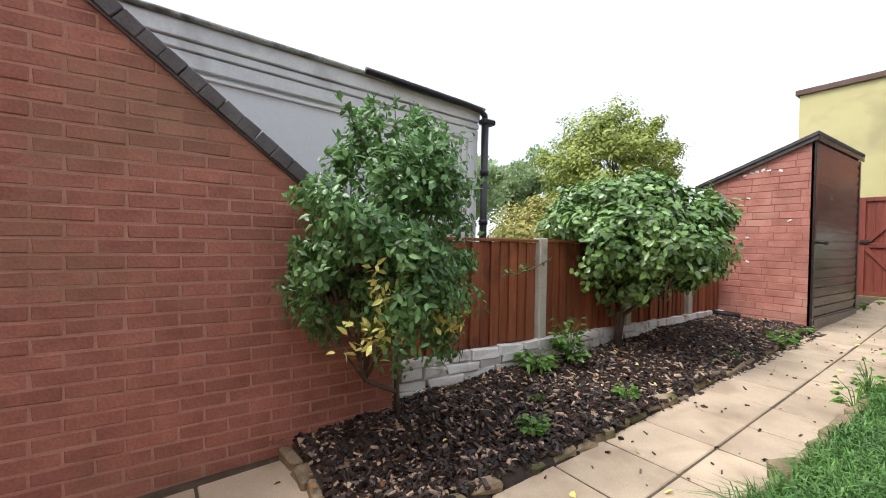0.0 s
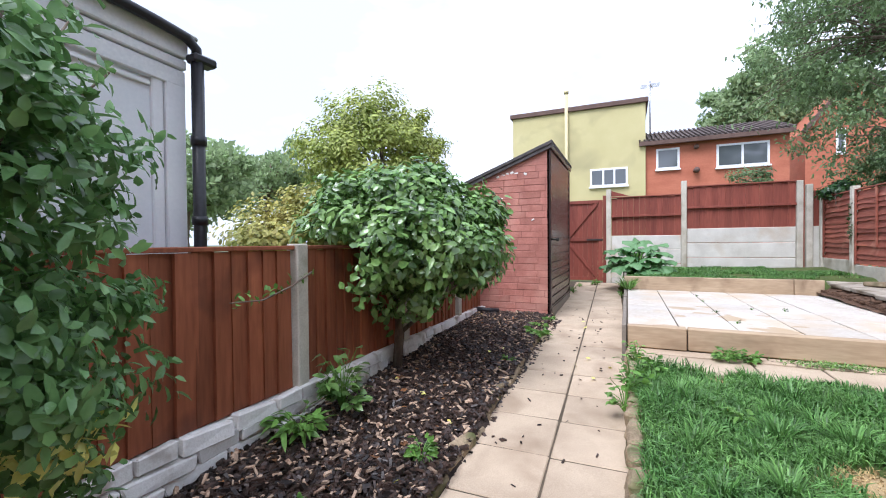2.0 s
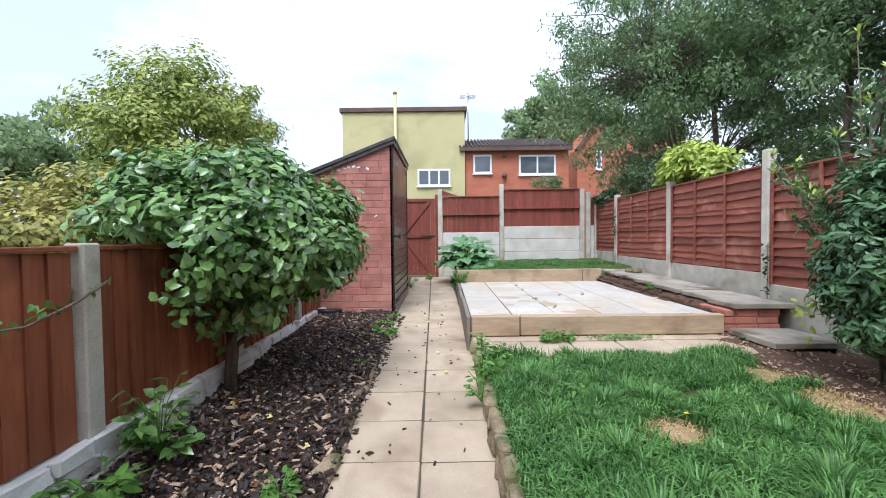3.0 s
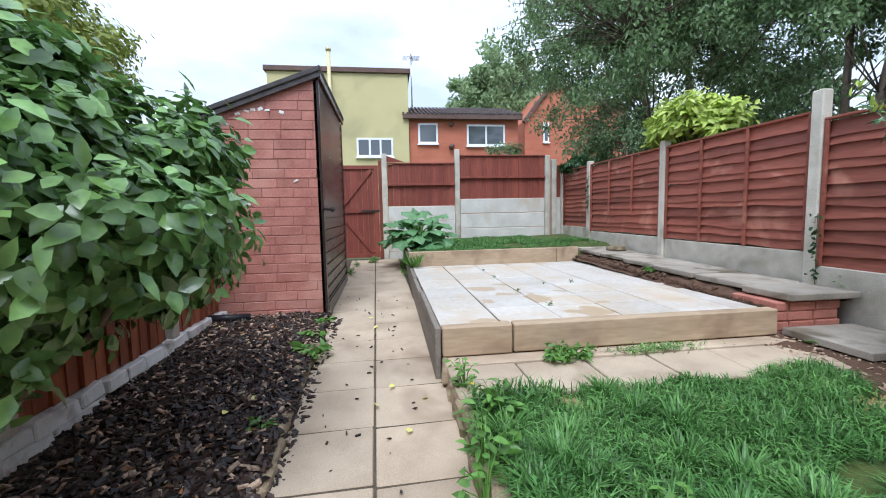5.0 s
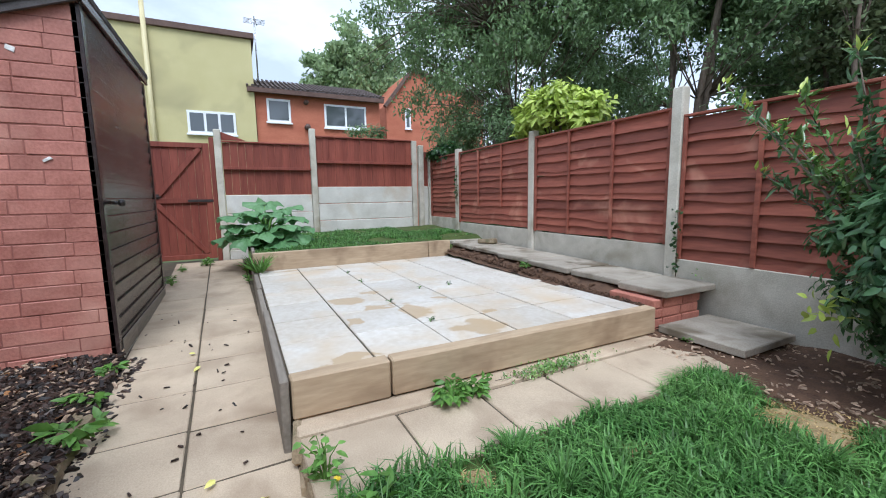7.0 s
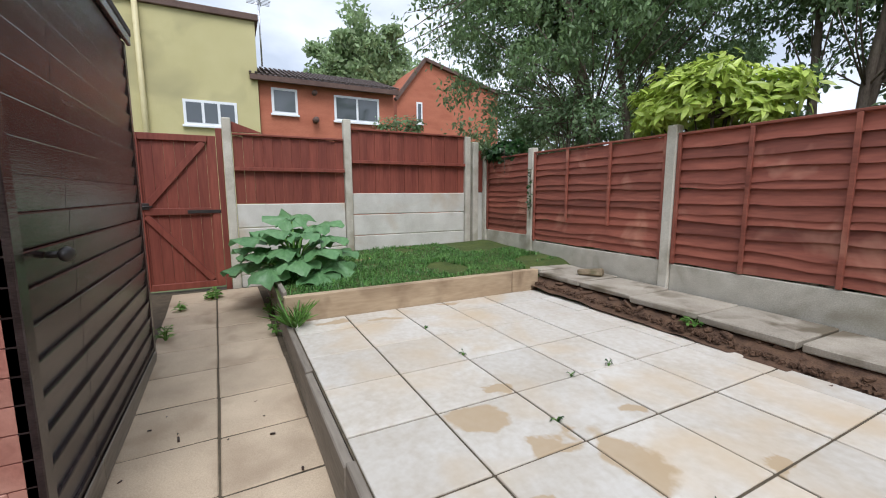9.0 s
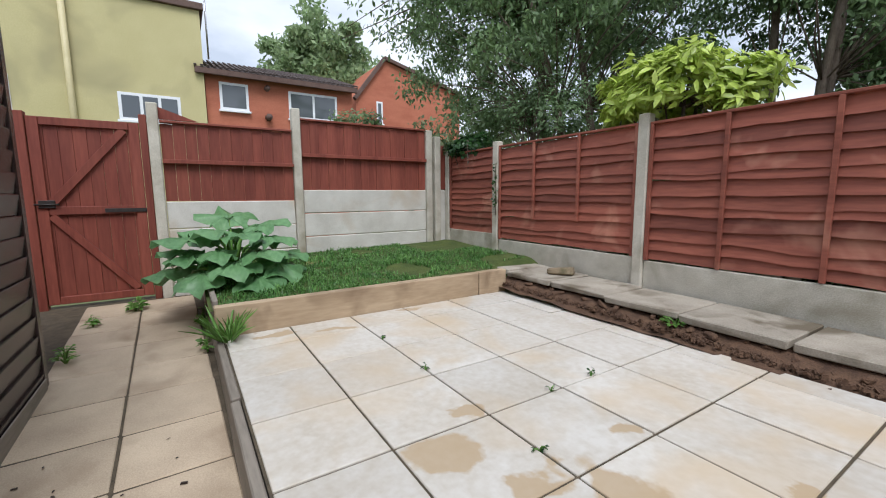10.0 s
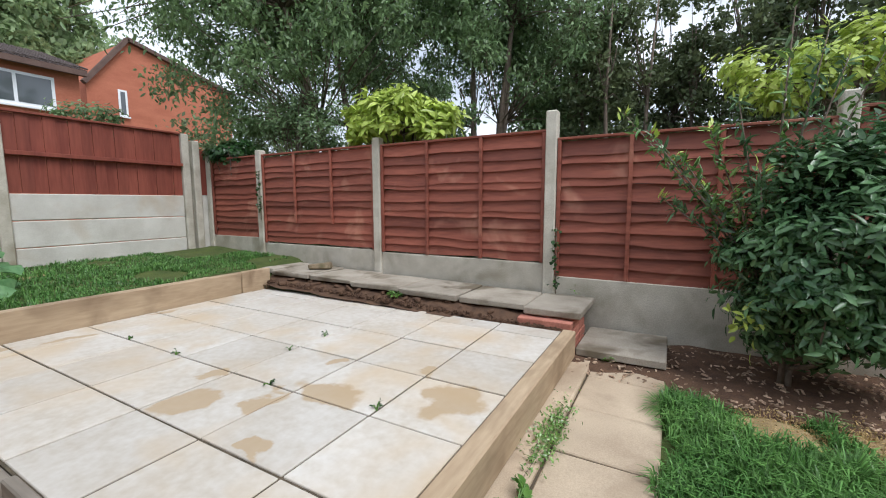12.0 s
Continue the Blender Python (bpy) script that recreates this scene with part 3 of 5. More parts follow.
# ---- side fence of feather-edge boards on a white stone plinth ----
FY = 2.50
lfence = thing("feather_edge_fence", "orange-brown feather-edge board fence with concrete posts", "fence")
posts_l = [1.17, 2.70, 4.10, 5.50]
lpost = stock(1, lambda i: bx("post", (-0.05, -0.05, -0.5), (0.05, 0.05, 1.19), M_CONC, None, 0.008))
for x in posts_l:
    piece(lpost[0], "post", lfence, x, FY, 0)
ends = posts_l + [6.55]
boards = stock(3, lambda i: prism("board", [(0, -0.012), (0.10, 0.006), (0.125, 0.008), (0.125, 0.014), (0, 0.014)], 2, 0.255, 1.15, M_FEATHER, None, "", 0.0))
for a, b in zip(ends[:-1], ends[1:]):
    bx("gravel_beam", (a + 0.052, FY + 0.02, 0.20), (b - 0.052, FY + 0.07, 0.26), M_FEATHER, lfence, 0.003)
    bx("cap_rail", (a + 0.052, FY - 0.03, 1.152), (b - 0.052, FY + 0.035, 1.178), M_FEATHER, lfence, 0.004)
    for zz in (0.42, 0.92):
        bx("rail", (a + 0.052, FY + 0.012, zz), (b - 0.052, FY + 0.06, zz + 0.07), M_FEATHER, lfence, 0.003)
    n = int((b - a - 0.12) / 0.106)
    step = (b - a - 0.12 - 0.02) / n
    for i in range(n):
        piece(boards[i % 3], "board", lfence, a + 0.055 + i * step, FY - 0.012 + 0.006 * (i % 2), rs.uniform(-0.006, 0.003), rs.uniform(-0.4, 0.4), 0, -2.0)
plinth = thing("stone_plinth", "white-painted stone plinth below the board fence", "plinth")
bx("core", (1.1, FY - 0.03, -0.5), (6.5, FY + 0.12, 0.235), M_WSTONE, plinth, 0)
stm = stock(6, lambda i: bx("stone", (0, -0.04, 0), (rs.uniform(0.16, 0.34), 0.03, 0.075), M_WSTONE, None, 0.007, "", 0.012, random.Random(i + 70)))
for r in range(5):
    x = 1.12 + rs.uniform(0, 0.1)
    while x < 6.3:
        s = stm[rs.randrange(6)]
        piece(s, "stone", plinth, x, FY - 0.035 + rs.uniform(-0.012, 0.01), -0.14 + r * 0.078, rs.uniform(-3, 3), rs.uniform(-3, 3), rs.uniform(-3, 3))
        x += max(v.co.x for v in s.vertices) + 0.008

# ---- waney-lap fence along the far side ----
RY = -2.80
rfence = thing("waney_lap_fence", "red-brown waney-lap panel fence with concrete posts", "fence")
rposts = [(-2.45, 2.15, 0), (-0.55, 2.15, 0), (1.36, 2.15, 0), (3.30, 2.04, 0), (5.24, 2.12, 0.0), (7.19, 2.04, 0), (9.19, 2.03, 0), (10.33, 2.06, 0)]
for x, top, _ in rposts:
    bx("post", (x - 0.05, RY - 0.05, -0.6), (x + 0.05, RY + 0.05, top), M_CONC, rfence, 0.01)


def slat_mesh(length, seed):
    r = random.Random(seed)
    n = 14
    V, F = [], []
    ph = r.uniform(0, 50)
    for i in range(n + 1):
        x = length * i / n
        w = 0.024 * noise.noise((x * 2.2 + ph, 0, 0)) + 0.008 * noise.noise((x * 7 + ph, 2, 0))
        o = 0.004 * noise.noise((x * 3 + ph, 9, 0))
        V += [(x, 0.034 + o, w), (x, 0.016 + o, w), (x, -0.006, 0.135), (x, 0.0, 0.135)]
    for i in range(n):
        a = 4 * i
        for q in range(4):
            F.append((a + q, a + (q + 1) % 4, a + 4 + (q + 1) % 4, a + 4 + q))
    F += [(0, 1, 2, 3), (4 * n + 3, 4 * n + 2, 4 * n + 1, 4 * n)]
    return link("slat", V, F, M_WANEY)


for k in range(len(rposts) - 1):
    a, b = rposts[k][0] + 0.052, rposts[k + 1][0] - 0.052
    zb = {0: 0.6, 1: 0.6, 2: 0.62, 3: 0.66, 4: 0.77, 5: 0.79, 6: 0.86}[k]
    zt = {0: 1.9, 1: 1.9, 2: 1.92, 3: 1.86, 4: 1.94, 5: 1.95, 6: 1.95}[k]
    L = b - a
    mine = stock(12, lambda i: slat_mesh(L - 0.01, 10 * k + i))
    n = 12
    for i in range(n):
        piece(mine[i], "slat", rfence, a + 0.005, RY - 0.02, zb + (zt - zb - 0.125) * i / (n - 1) + rs.uniform(-0.02, 0.02), 0, rs.uniform(-0.5, 0.5), 0)
    bat = [0.0, L / 3, 2 * L / 3, L - 0.035] if L > 1.3 else [0.0, L - 0.035]
    for q in bat:
        short = k == 5 and 0.1 < q < L - 0.2
        bx("batten", (a + q, RY + 0.010, zb + (0.28 if short else 0.0)), (a + q + 0.032, RY + 0.034, zt), M_WANEY, rfence, 0.003, "", 0.002, rs)
    bx("cap_rail", (a, RY - 0.03, zt + 0.002), (b, RY + 0.03, zt + 0.022), M_WANEY, rfence, 0.003)
    bx("gravel_board", (a, RY - 0.022, -0.3), (b, RY + 0.02, zb - 0.006), M_CONC, rfence, 0.006)

# ---- back fence on concrete boards ----
BX = 10.40
bfence = thing("back_fence", "red-brown board fence above stacked concrete boards", "fence")
for y, top in ((0.86, 2.33), (-0.585, 2.42), (-2.47, 2.30)):
    bx("post", (BX - 0.05, y - 0.05, 0.0), (BX + 0.05, y + 0.05, top), M_CONC, bfence, 0.01)
bx("post", (BX - 0.06, -2.66, 0.0), (BX + 0.04, -2.56, 2.22), M_CONC, bfence, 0.01)
bx("concrete_board", (BX - 0.01, -2.9, 0.0), (BX + 0.02, -2.665, 1.44), M_CONCT, bfence, 0.006)
bx("board", (BX - 0.01, -2.9, 1.445), (BX + 0.012, -2.665, 2.1), M_GATE, bfence, 0.003)
for y0, y1, zc, zt in ((-0.53, 0.805, 1.31, 2.13), (-2.415, -0.64, 1.44, 2.28)):
    h = 0.298
    z = zc
    for r in range(4):
        bx("concrete_board", (BX - 0.02, y0, z - h), (BX + 0.02, y1, z - 0.006), M_CONCT, bfence, 0.008, "", 0.002, rs)
        z -= h
    n = round((y1 - y0) / 0.112)
    st = (y1 - y0) / n
    for i in range(n):
        bx("board", (BX + 0.012 * (i % 2) - 0.006, y0 + i * st + 0.001, zc), (BX + 0.012 + 0.012 * (i % 2), y0 + (i + 1) * st - 0.001, zt + rs.uniform(-0.004, 0.004)), M_GATE, bfence, 0.002)
    bx("rail", (BX - 0.06, y0, zc + 0.40), (BX - 0.007, y1, zc + 0.445), M_GATE, bfence, 0.004)
    bx("cap_rail", (BX - 0.035, y0, zt + 0.005), (BX + 0.05, y1, zt + 0.03), M_GATE, bfence, 0.004)

# ---- gate ----
gate = thing("garden_gate", "red-brown closed ledged and braced timber gate", "gate")
G0, G1, GB, GT = 0.985, 1.83, 0.31, 2.11
for i in range(8):
    w = (G1 - G0) / 8
    bx("board", (BX + 0.004, G0 + i * w + 0.001, GB), (BX + 0.022, G0 + (i + 1) * w - 0.001, GT), M_GATE, gate, 0.002)
for y in (G0, G1 - 0.085):
    bx("stile", (BX - 0.026, y, GB), (BX + 0.002, y + 0.085, GT), M_GATE, gate, 0.004)
for z, h in ((GT - 0.075, 0.075), (1.19, 0.08), (GB, 0.075)):
    bx("ledge", (BX - 0.028, G0 + 0.087, z), (BX + 0.002, G1 - 0.087, z + h), M_GATE, gate, 0.004)


def bar(name, p, q, w, d, mat, parent, label=""):
    p, q = Vector(p), Vector(q)
    ob = bx(name, (0, -w / 2, -d / 2), ((q - p).length, w / 2, d / 2), mat, parent, 0.003, label)
    ob.matrix_basis = Matrix.Translation(p) @ (q - p).to_track_quat("X", "Z").to_matrix().to_4x4()
    return ob


bar("brace", (BX - 0.014, G1 - 0.1, 1.28), (BX - 0.014, G0 + 0.13, 2.03), 0.024, 0.07, M_GATE, gate)
bar("brace", (BX - 0.014, G1 - 0.1, 1.18), (BX - 0.014, G0 + 0.13, 0.40), 0.024, 0.07, M_GATE, gate)
bx("hinge_strap", (BX - 0.036, G0 - 0.06, 1.205), (BX - 0.029, G0 + 0.34, 1.245), M_IRON, gate, 0.002, "black iron strap")
latch = bx("latch", (BX - 0.045, G1 - 0.14, 1.255), (BX - 0.029, G1 - 0.02, 1.33), M_IRON, gate, 0.004, "black iron latch plate")
tube("bolt", [(BX - 0.05, G1 - 0.17, 1.29), (BX - 0.05, G1 + 0.01, 1.29)], 0.008, M_IRON, latch)
for y0, y1, z1, mm in ((G1 + 0.006, G1 + 0.085, 2.15, M_GATE), (0.915, 0.98, 2.2, M_GATE)):
    tagged(bx("gate_post", (BX - 0.04, y0, 0.1), (BX + 0.05, y1, z1), mm, None, 0.005), "red-brown timber gate post", "post", "gate posts")
wing = prism("end_board", [(0.80, 2.18), (0.90, 2.30), (0.88, 2.33), (0.45, 2.18)], 0, BX + 0.06, BX + 0.09, M_GATE, None)
tagged(wing, "slanting red-brown board behind the gate post", "board")

# closing wall between shed and gate, out of the way
tagged(bx("wall_side", (8.3, 2.62, -0.4), (10.5, 2.72, 1.9), M_FARBRICK, None, 0), "plain low brick wall beside the shed", "wall", kind="structure")

# ---- shed ----
shed = thing("shed", "red-painted brick shed with black boarded doors", "shed")
SX0, SX1, SY0, SY1 = 6.38, 8.42, 1.47, 2.72
SB = 0.14
ZR, ZL = 2.53, 2.05


def shed_top(y):
    return ZR + (ZL - ZR) * (y - SY0) / (SY1 - SY0)


prism("core", [(SY0 + 0.01, -0.2), (SY1, -0.2), (SY1, ZL - 0.02), (SY0 + 0.01, ZR - 0.02)], 0, SX0 + 0.004, SX1, M_SHEDJ, shed)
SBH, SBL = 0.0925, 0.30
full = stock(3, lambda i: bx("brick", (0, 0, 0), (0.08, SBL - 0.005, SBH - 0.006), M_SHEDB, None, 0.004, "", 0.0015, random.Random(i + 5)))
r = 0
z = SB
while z < ZR - 0.02:
    y = SY0 - (rs.uniform(0.02, 0.28))
    while y < SY1:
        a, b = max(y, SY0), min(y + SBL - 0.005, SY1)
        zt = z + SBH - 0.006
        if b - a > 0.02:
            if shed_top(b) > zt + 0.01 and b - a > SBL - 0.01:
                piece(full[rs.randrange(3)], "brick", shed, SX0 + rs.uniform(-0.002, 0.002), a, z)
            elif shed_top(a) - 0.012 > z + 0.012:
                bb = b if shed_top(b) > z + 0.02 else min(b, SY0 + (ZR - z - 0.02) / (ZR - ZL) * (SY1 - SY0))
                prism("brick", [(a, z), (bb, z), (bb, max(z + 0.003, min(zt, shed_top(bb) - 0.008))), (a, min(zt, shed_top(a) - 0.008))], 0, SX0, SX0 + 0.08, M_SHEDB, shed)
        y += SBL
    z += SBH
bx("base_slab", (SX0 - 0.03, SY0 - 0.02, -0.2), (SX1, SY1, SB - 0.004), M_CONC, shed, 0.01)
roof = prism("roof", [(SY0 - 0.05, ZR + 0.005), (SY1 + 0.1, ZL - 0.055), (SY1 + 0.1, ZL - 0.005), (SY0 - 0.05, ZR + 0.055)], 0, SX0 - 0.06, SX1 + 0.06, M_ROOFELT, shed, "dark felted sloping roof", 0.006)
prism("barge_board", [(SY0 - 0.045, ZR - 0.045), (SY1 + 0.09, ZL - 0.10), (SY1 + 0.09, ZL - 0.06), (SY0 - 0.045, ZR + 0.002)], 0, SX0 - 0.045, SX0 - 0.022, M_ROOFELT, shed)
bx("fascia", (SX0 - 0.03, SY0 - 0.045, ZR - 0.06), (SX1 + 0.05, SY0 - 0.02, ZR + 0.002), M_BLACK, shed, 0.004)
DZ0 = 0.17
for a, b in ((SX0 + 0.0, SX0 + 0.07), (SX1 - 0.07, SX1)):
    bx("door_frame", (a, SY0 - 0.022, SB), (b, SY0 + 0.03, ZR - 0.06), M_BLACK, shed, 0.004)
for a, b in ((SX0 + 0.074, SX0 + 0.53), (SX0 + 0.536, SX1 - 0.074)):
    door = thing("door", "", "")
    del_keys = [k for k in door.keys()]
    for k in del_keys:
        del door[k]
    door.parent = shed
    n = 19
    h = (ZR - 0.07 - DZ0) / n
    shp = [(SY0 - 0.006, 0), (SY0 - 0.020, h - 0.008), (SY0 - 0.018, h - 0.003), (SY0 + 0.01, h - 0.003), (SY0 + 0.01, 0)]
    src = stock(1, lambda i: prism("board", shp, 0, 0, b - a, M_BLACK, None, "", 0.0))[0]
    for i in range(n):
        piece(src, "board", door, a, 0, DZ0 + i * h, 0, rs.uniform(-0.06, 0.06), 0)
    if a < SX0 + 0.5:
        tube("handle", [(b - 0.29, SY0 - 0.02, 1.22), (b - 0.29, SY0 - 0.06, 1.22)], 0.012, M_IRON, door, "dark iron door handle")
        knob = bmesh.new()
        bmesh.ops.create_uvsphere(knob, u_segments=16, v_segments=10, radius=0.03, matrix=pose(b - 0.29, SY0 - 0.075, 1.22) @ Matrix.Diagonal((1.5, 0.75, 0.9, 1)))
        part("knob", knob, M_IRON, door, "black glossy knob", True)
    bx("kick_board", (a, SY0 - 0.03, SB + 0.005), (b, SY0 - 0.021, 0.26), M_PLANK, door, 0.004)

# small pale chips where the paint has flaked below the verge
flakes = stock(3, lambda i: bx("paint_flake", (-0.004, -0.022, -0.012), (0.0, 0.022, 0.012), M_WSTONE, None, 0.001, "", 0.006, random.Random(i + 90)))
for k, (y, z) in enumerate(((2.12, 2.16), (2.06, 2.17), (1.99, 2.18), (1.93, 2.17), (2.2, 2.13), (1.80, 2.15), (2.15, 1.82), (2.15, 1.28), (2.14, 0.95), (1.7, 1.5))):
    piece(flakes[k % 3], "paint_flake", shed, SX0 - 0.002, y, z, rs.uniform(-30, 30), 0, 0)
hose = tube("pipe_offcut", [(6.22, 2.15, gz(6.2) + 0.11), (6.16, 2.32, gz(6.2) + 0.12), (6.12, 2.48, gz(6.2) + 0.13)], 0.035, M_PIPE, None, "", 10)
tagged(hose, "dark grey pipe offcut lying on the mulch", "pipe")

# ---- slab shelf, brick pier and step by the far fence ----
shelf = thing("slab_shelf", "row of grey concrete slabs laid along the fence", "slab shelf")
x = 5.28
k = 0
while x < 8.35:
    w = [0.60, 0.62, 0.60, 0.58, 0.60][k % 5]
    z = 0.505 + 0.022 * (x - 5.28)
    bx("slab", (x, -2.74, z - 0.05), (x + w - 0.012, -2.19 + rs.uniform(-0.02, 0.02), z), M_GREYSLAB, shelf, 0.008, "", 0.008, rs)
    x += w
    k += 1
under = sheet("soil_bank", 5.3, 8.4, -2.75, -2.24, lambda x, y: 0.448 + 0.022 * (x - 5.28) + lump(x, y, 0.012, 5), M_BROWNSOIL, 40, 6)
tagged(under, "brown soil bank beneath the grey slabs", "soil", kind="structure")
rub = stock(5, lambda i: bx("rubble", (-0.05, -0.022, -0.022), (0.05, 0.022, 0.014), M_BROWNSOIL, None, 0.01, "", 0.014, random.Random(i + 200)))
bank = thing("rubble_edging", "broken stones packed along the soil bank", "rubble")
for k in range(20):
    piece(rub[k % 5], "rubble", bank, 5.4 + k * 0.142 + rs.uniform(-0.03, 0.03), -2.20 + rs.uniform(-0.05, 0.06), 0.425 + 0.022 * (k * 0.142), rs.uniform(-20, 20), rs.uniform(-20, 20), rs.uniform(0, 180))
pier = thing("brick_pier", "low red brick pier under a grey slab", "pier")
bx("core", (4.90, -2.64, 0.1), (5.27, -2.20, 0.443), M_MORTAR, pier, 0)
for r in range(4):
    z = 0.14 + r * BH
    for q in range(2):
        y = -2.655 + q * BL + (0 if r % 2 else 0.02)
        piece(brick_full[(r + q) % 3], "brick", pier, 4.985, y + 0.005, z, 0, 0, 90)
    for q in range(2):
        piece(brick_full[(r + q) % 3], "brick", pier, 4.885 + q * BL * 0.88, -2.285 + 0.095, z, 0, 0, 0)
bx("cap_slab", (4.83, -2.76, 0.446), (5.27, -2.15, 0.50), M_GREYSLAB, pier, 0.006, "grey concrete cap slab", 0.003, rs)
step_t = thing("step", "grey concrete slab step beside the pier", "step")
bx("slab", (4.26, -2.72, 0.20), (4.85, -2.10, 0.25), M_GREYSLAB, step_t, 0.006, "", 0.003, rs)
bx("bed", (4.32, -2.70, 0.0), (4.84, -2.16, 0.197), M_BROWNSOIL, step_t, 0.01)
loose = bx("loose_stone", (-0.13, -0.08, 0), (0.13, 0.08, 0.06), M_STONE, None, 0.014, "", 0.016, rs)
loose.matrix_basis = pose(7.85, -2.52, 0.563, 3, 2, 30)
tagged(loose, "broken brown stone lying on the slabs", "stone")

# ---- white lean-to behind the wall ----
CY = 2.78
lean = thing("conservatory", "white panelled lean-to with black gutter and downpipe", "conservatory")
CX1, CT = 2.13, 2.36
bx("wall", (-3.2, CY + 0.03, -0.5), (CX1, CY + 1.6, CT - 0.05), M_PANEL, lean, 0.004)
bx("corner_post", (CX1 - 0.10, CY - 0.005, -0.5), (CX1 + 0.01, CY + 0.1, CT - 0.2), M_WHITE, lean, 0.006)
bx("corner_trim", (CX1 - 0.165, CY + 0.008, -0.5), (CX1 - 0.105, CY + 0.08, CT - 0.2), M_WHITE, lean, 0.006)
for z0, z1, d in ((CT - 0.125, CT - 0.02, 0.035), (CT - 0.185, CT - 0.132, 0.018), (CT - 0.285, CT - 0.192, 0.006)):
    bx("fascia_board", (-3.2, CY - d, z0), (CX1 + 0.01, CY + 0.06, z1), M_WHITED, lean, 0.006)
bx("panel_bead", (-3.2, CY + 0.01, CT - 0.33), (CX1 - 0.17, CY + 0.05, CT - 0.305), M_WHITE, lean, 0.004)
for xx in (1.05, 0.0, -1.1):
    bx("mullion", (xx, CY + 0.008, 0.3), (xx + 0.07, CY + 0.05, CT - 0.335), M_WHITE, lean, 0.005)
bx("roof", (-3.2, CY - 0.07, CT - 0.018), (CX1 + 0.05, CY + 1.65, CT + 0.012), M_FLASH, lean, 0.01, "weathered grey-white roof edge")
tube("gutter", [(1.0, CY - 0.08, CT + 0.005), (1.95, CY - 0.08, CT - 0.02), (2.10, CY - 0.08, CT - 0.03), (2.155, CY - 0.08, CT - 0.07), (2.16, CY - 0.08, CT - 0.16)], 0.028, M_PIPE, lean, "black plastic gutter")
bx("hopper", (2.12, CY - 0.12, CT - 0.15), (2.26, CY - 0.03, CT - 0.10), M_PIPE, lean, 0.012, "black hopper head")
tube("downpipe", [(2.16, CY - 0.08, CT - 0.13), (2.16, CY - 0.08, 0.0)], 0.034, M_PIPE, lean, "black plastic downpipe")
for z in (1.75, 1.3):
    tube("pipe_collar", [(2.16, CY - 0.08, z), (2.16, CY - 0.08, z + 0.05)], 0.042, M_PIPE, lean)

for ob in lean.children:
    if ob.name.split(".")[0] in ("wall", "fascia_board", "panel_bead", "roof", "gutter"):
        for v in ob.data.vertices:
            if v.co.z > 1.0:
                v.co.z += 0.045 * (CX1 - v.co.x)

# ---- houses beyond ----
HX = 22.0
yb = thing("yellow_house", "flat-topped house in yellow render", "house")
bx("wall", (HX, -0.30, -0.6), (HX + 7, 6.0, 7.65), M_RENDER, yb, 0)
bx("roof", (HX - 0.12, -0.42, 7.65), (HX + 7.1, 6.12, 7.88), M_FASCIA, yb, 0.02, "dark flat roof edge")
tube("flue_pipe", [(HX - 0.12, 3.25, 0), (HX - 0.12, 3.25, 8.6)], 0.085, M_CREAM, yb, "cream pipe up the wall")
tube("flue_cap", [(HX - 0.12, 3.25, 8.55), (HX - 0.12, 3.25, 8.68)], 0.12, M_CREAM, yb)
tube("aerial_mast", [(HX + 0.3, -0.5, 6.2), (HX + 0.3, -0.5, 8.7)], 0.03, M_METAL, yb)
tube("aerial_boom", [(HX + 0.0, -0.5, 8.5), (HX + 0.75, -0.62, 8.5)], 0.015, M_METAL, yb)
for k in range(5):
    tube("aerial_rod", [(HX + 0.1 + k * 0.12, -0.9, 8.5), (HX + 0.1 + k * 0.12, -0.1, 8.5)], 0.012, M_METAL, yb)


def window(parent, x, y0, y1, z0, z1, bars):
    w = bx("window", (x - 0.03, y0, z0), (x - 0.006, y1, z1), M_WHITE, parent, 0.0, "white framed window")
    w.name = "window"
    f = 0.09
    cuts = [0.0] + bars + [1.0]
    for a, b in zip(cuts[:-1], cuts[1:]):
        bx("pane", (x - 0.04, y0 + f + (y1 - y0 - 2 * f) * a + (f / 2 if a else 0), z0 + f), (x - 0.034, y0 + f + (y1 - y0 - 2 * f) * b - (f / 2 if b < 1 else 0), z1 - f), M_GLASS, w, 0)
    bx("sill", (x - 0.12, y0 - 0.05, z0 - 0.08), (x - 0.032, y1 + 0.05, z0 - 0.004), M_WHITE, w, 0.01)
    return w


window(yb, HX, 0.46, 2.15, 3.85, 4.72, [0.33, 0.66])
window(yb, HX, 4.6, 5.4, 3.9, 4.9, [])
rb = thing("red_terrace_house", "red brick house with brown tiled roof", "house")
bx("wall", (HX + 0.2, -5.7, -0.6), (HX + 7, -0.33, 5.80), M_FARBRICK, rb, 0)
prism("roof", [(HX - 0.15, 5.80), (HX + 3.5, 6.98), (HX + 7.2, 5.80)], 1, -5.85, -0.02, M_FARTILE, rb, "brown tiled roof")
for k in range(30):
    y = -0.05 - k * 0.198
    bar("roof_roll", (HX - 0.2, y, 5.84), (HX + 3.4, y, 7.01), 0.08, 0.05, M_FARTILE, rb)
bx("fascia", (HX - 0.17, -5.82, 5.60), (HX - 0.05, -0.03, 5.79), M_FASCIA, rb, 0.01)
window(rb, HX + 0.2, -1.70, -0.75, 4.5, 5.46, [])
window(rb, HX + 0.2, -5.03, -3.12, 4.4, 5.42, [0.5])
tube("wall_vent", [(HX + 0.2, -2.35, 4.35), (HX - 0.05, -2.35, 4.35)], 0.12, M_FASCIA, rb)
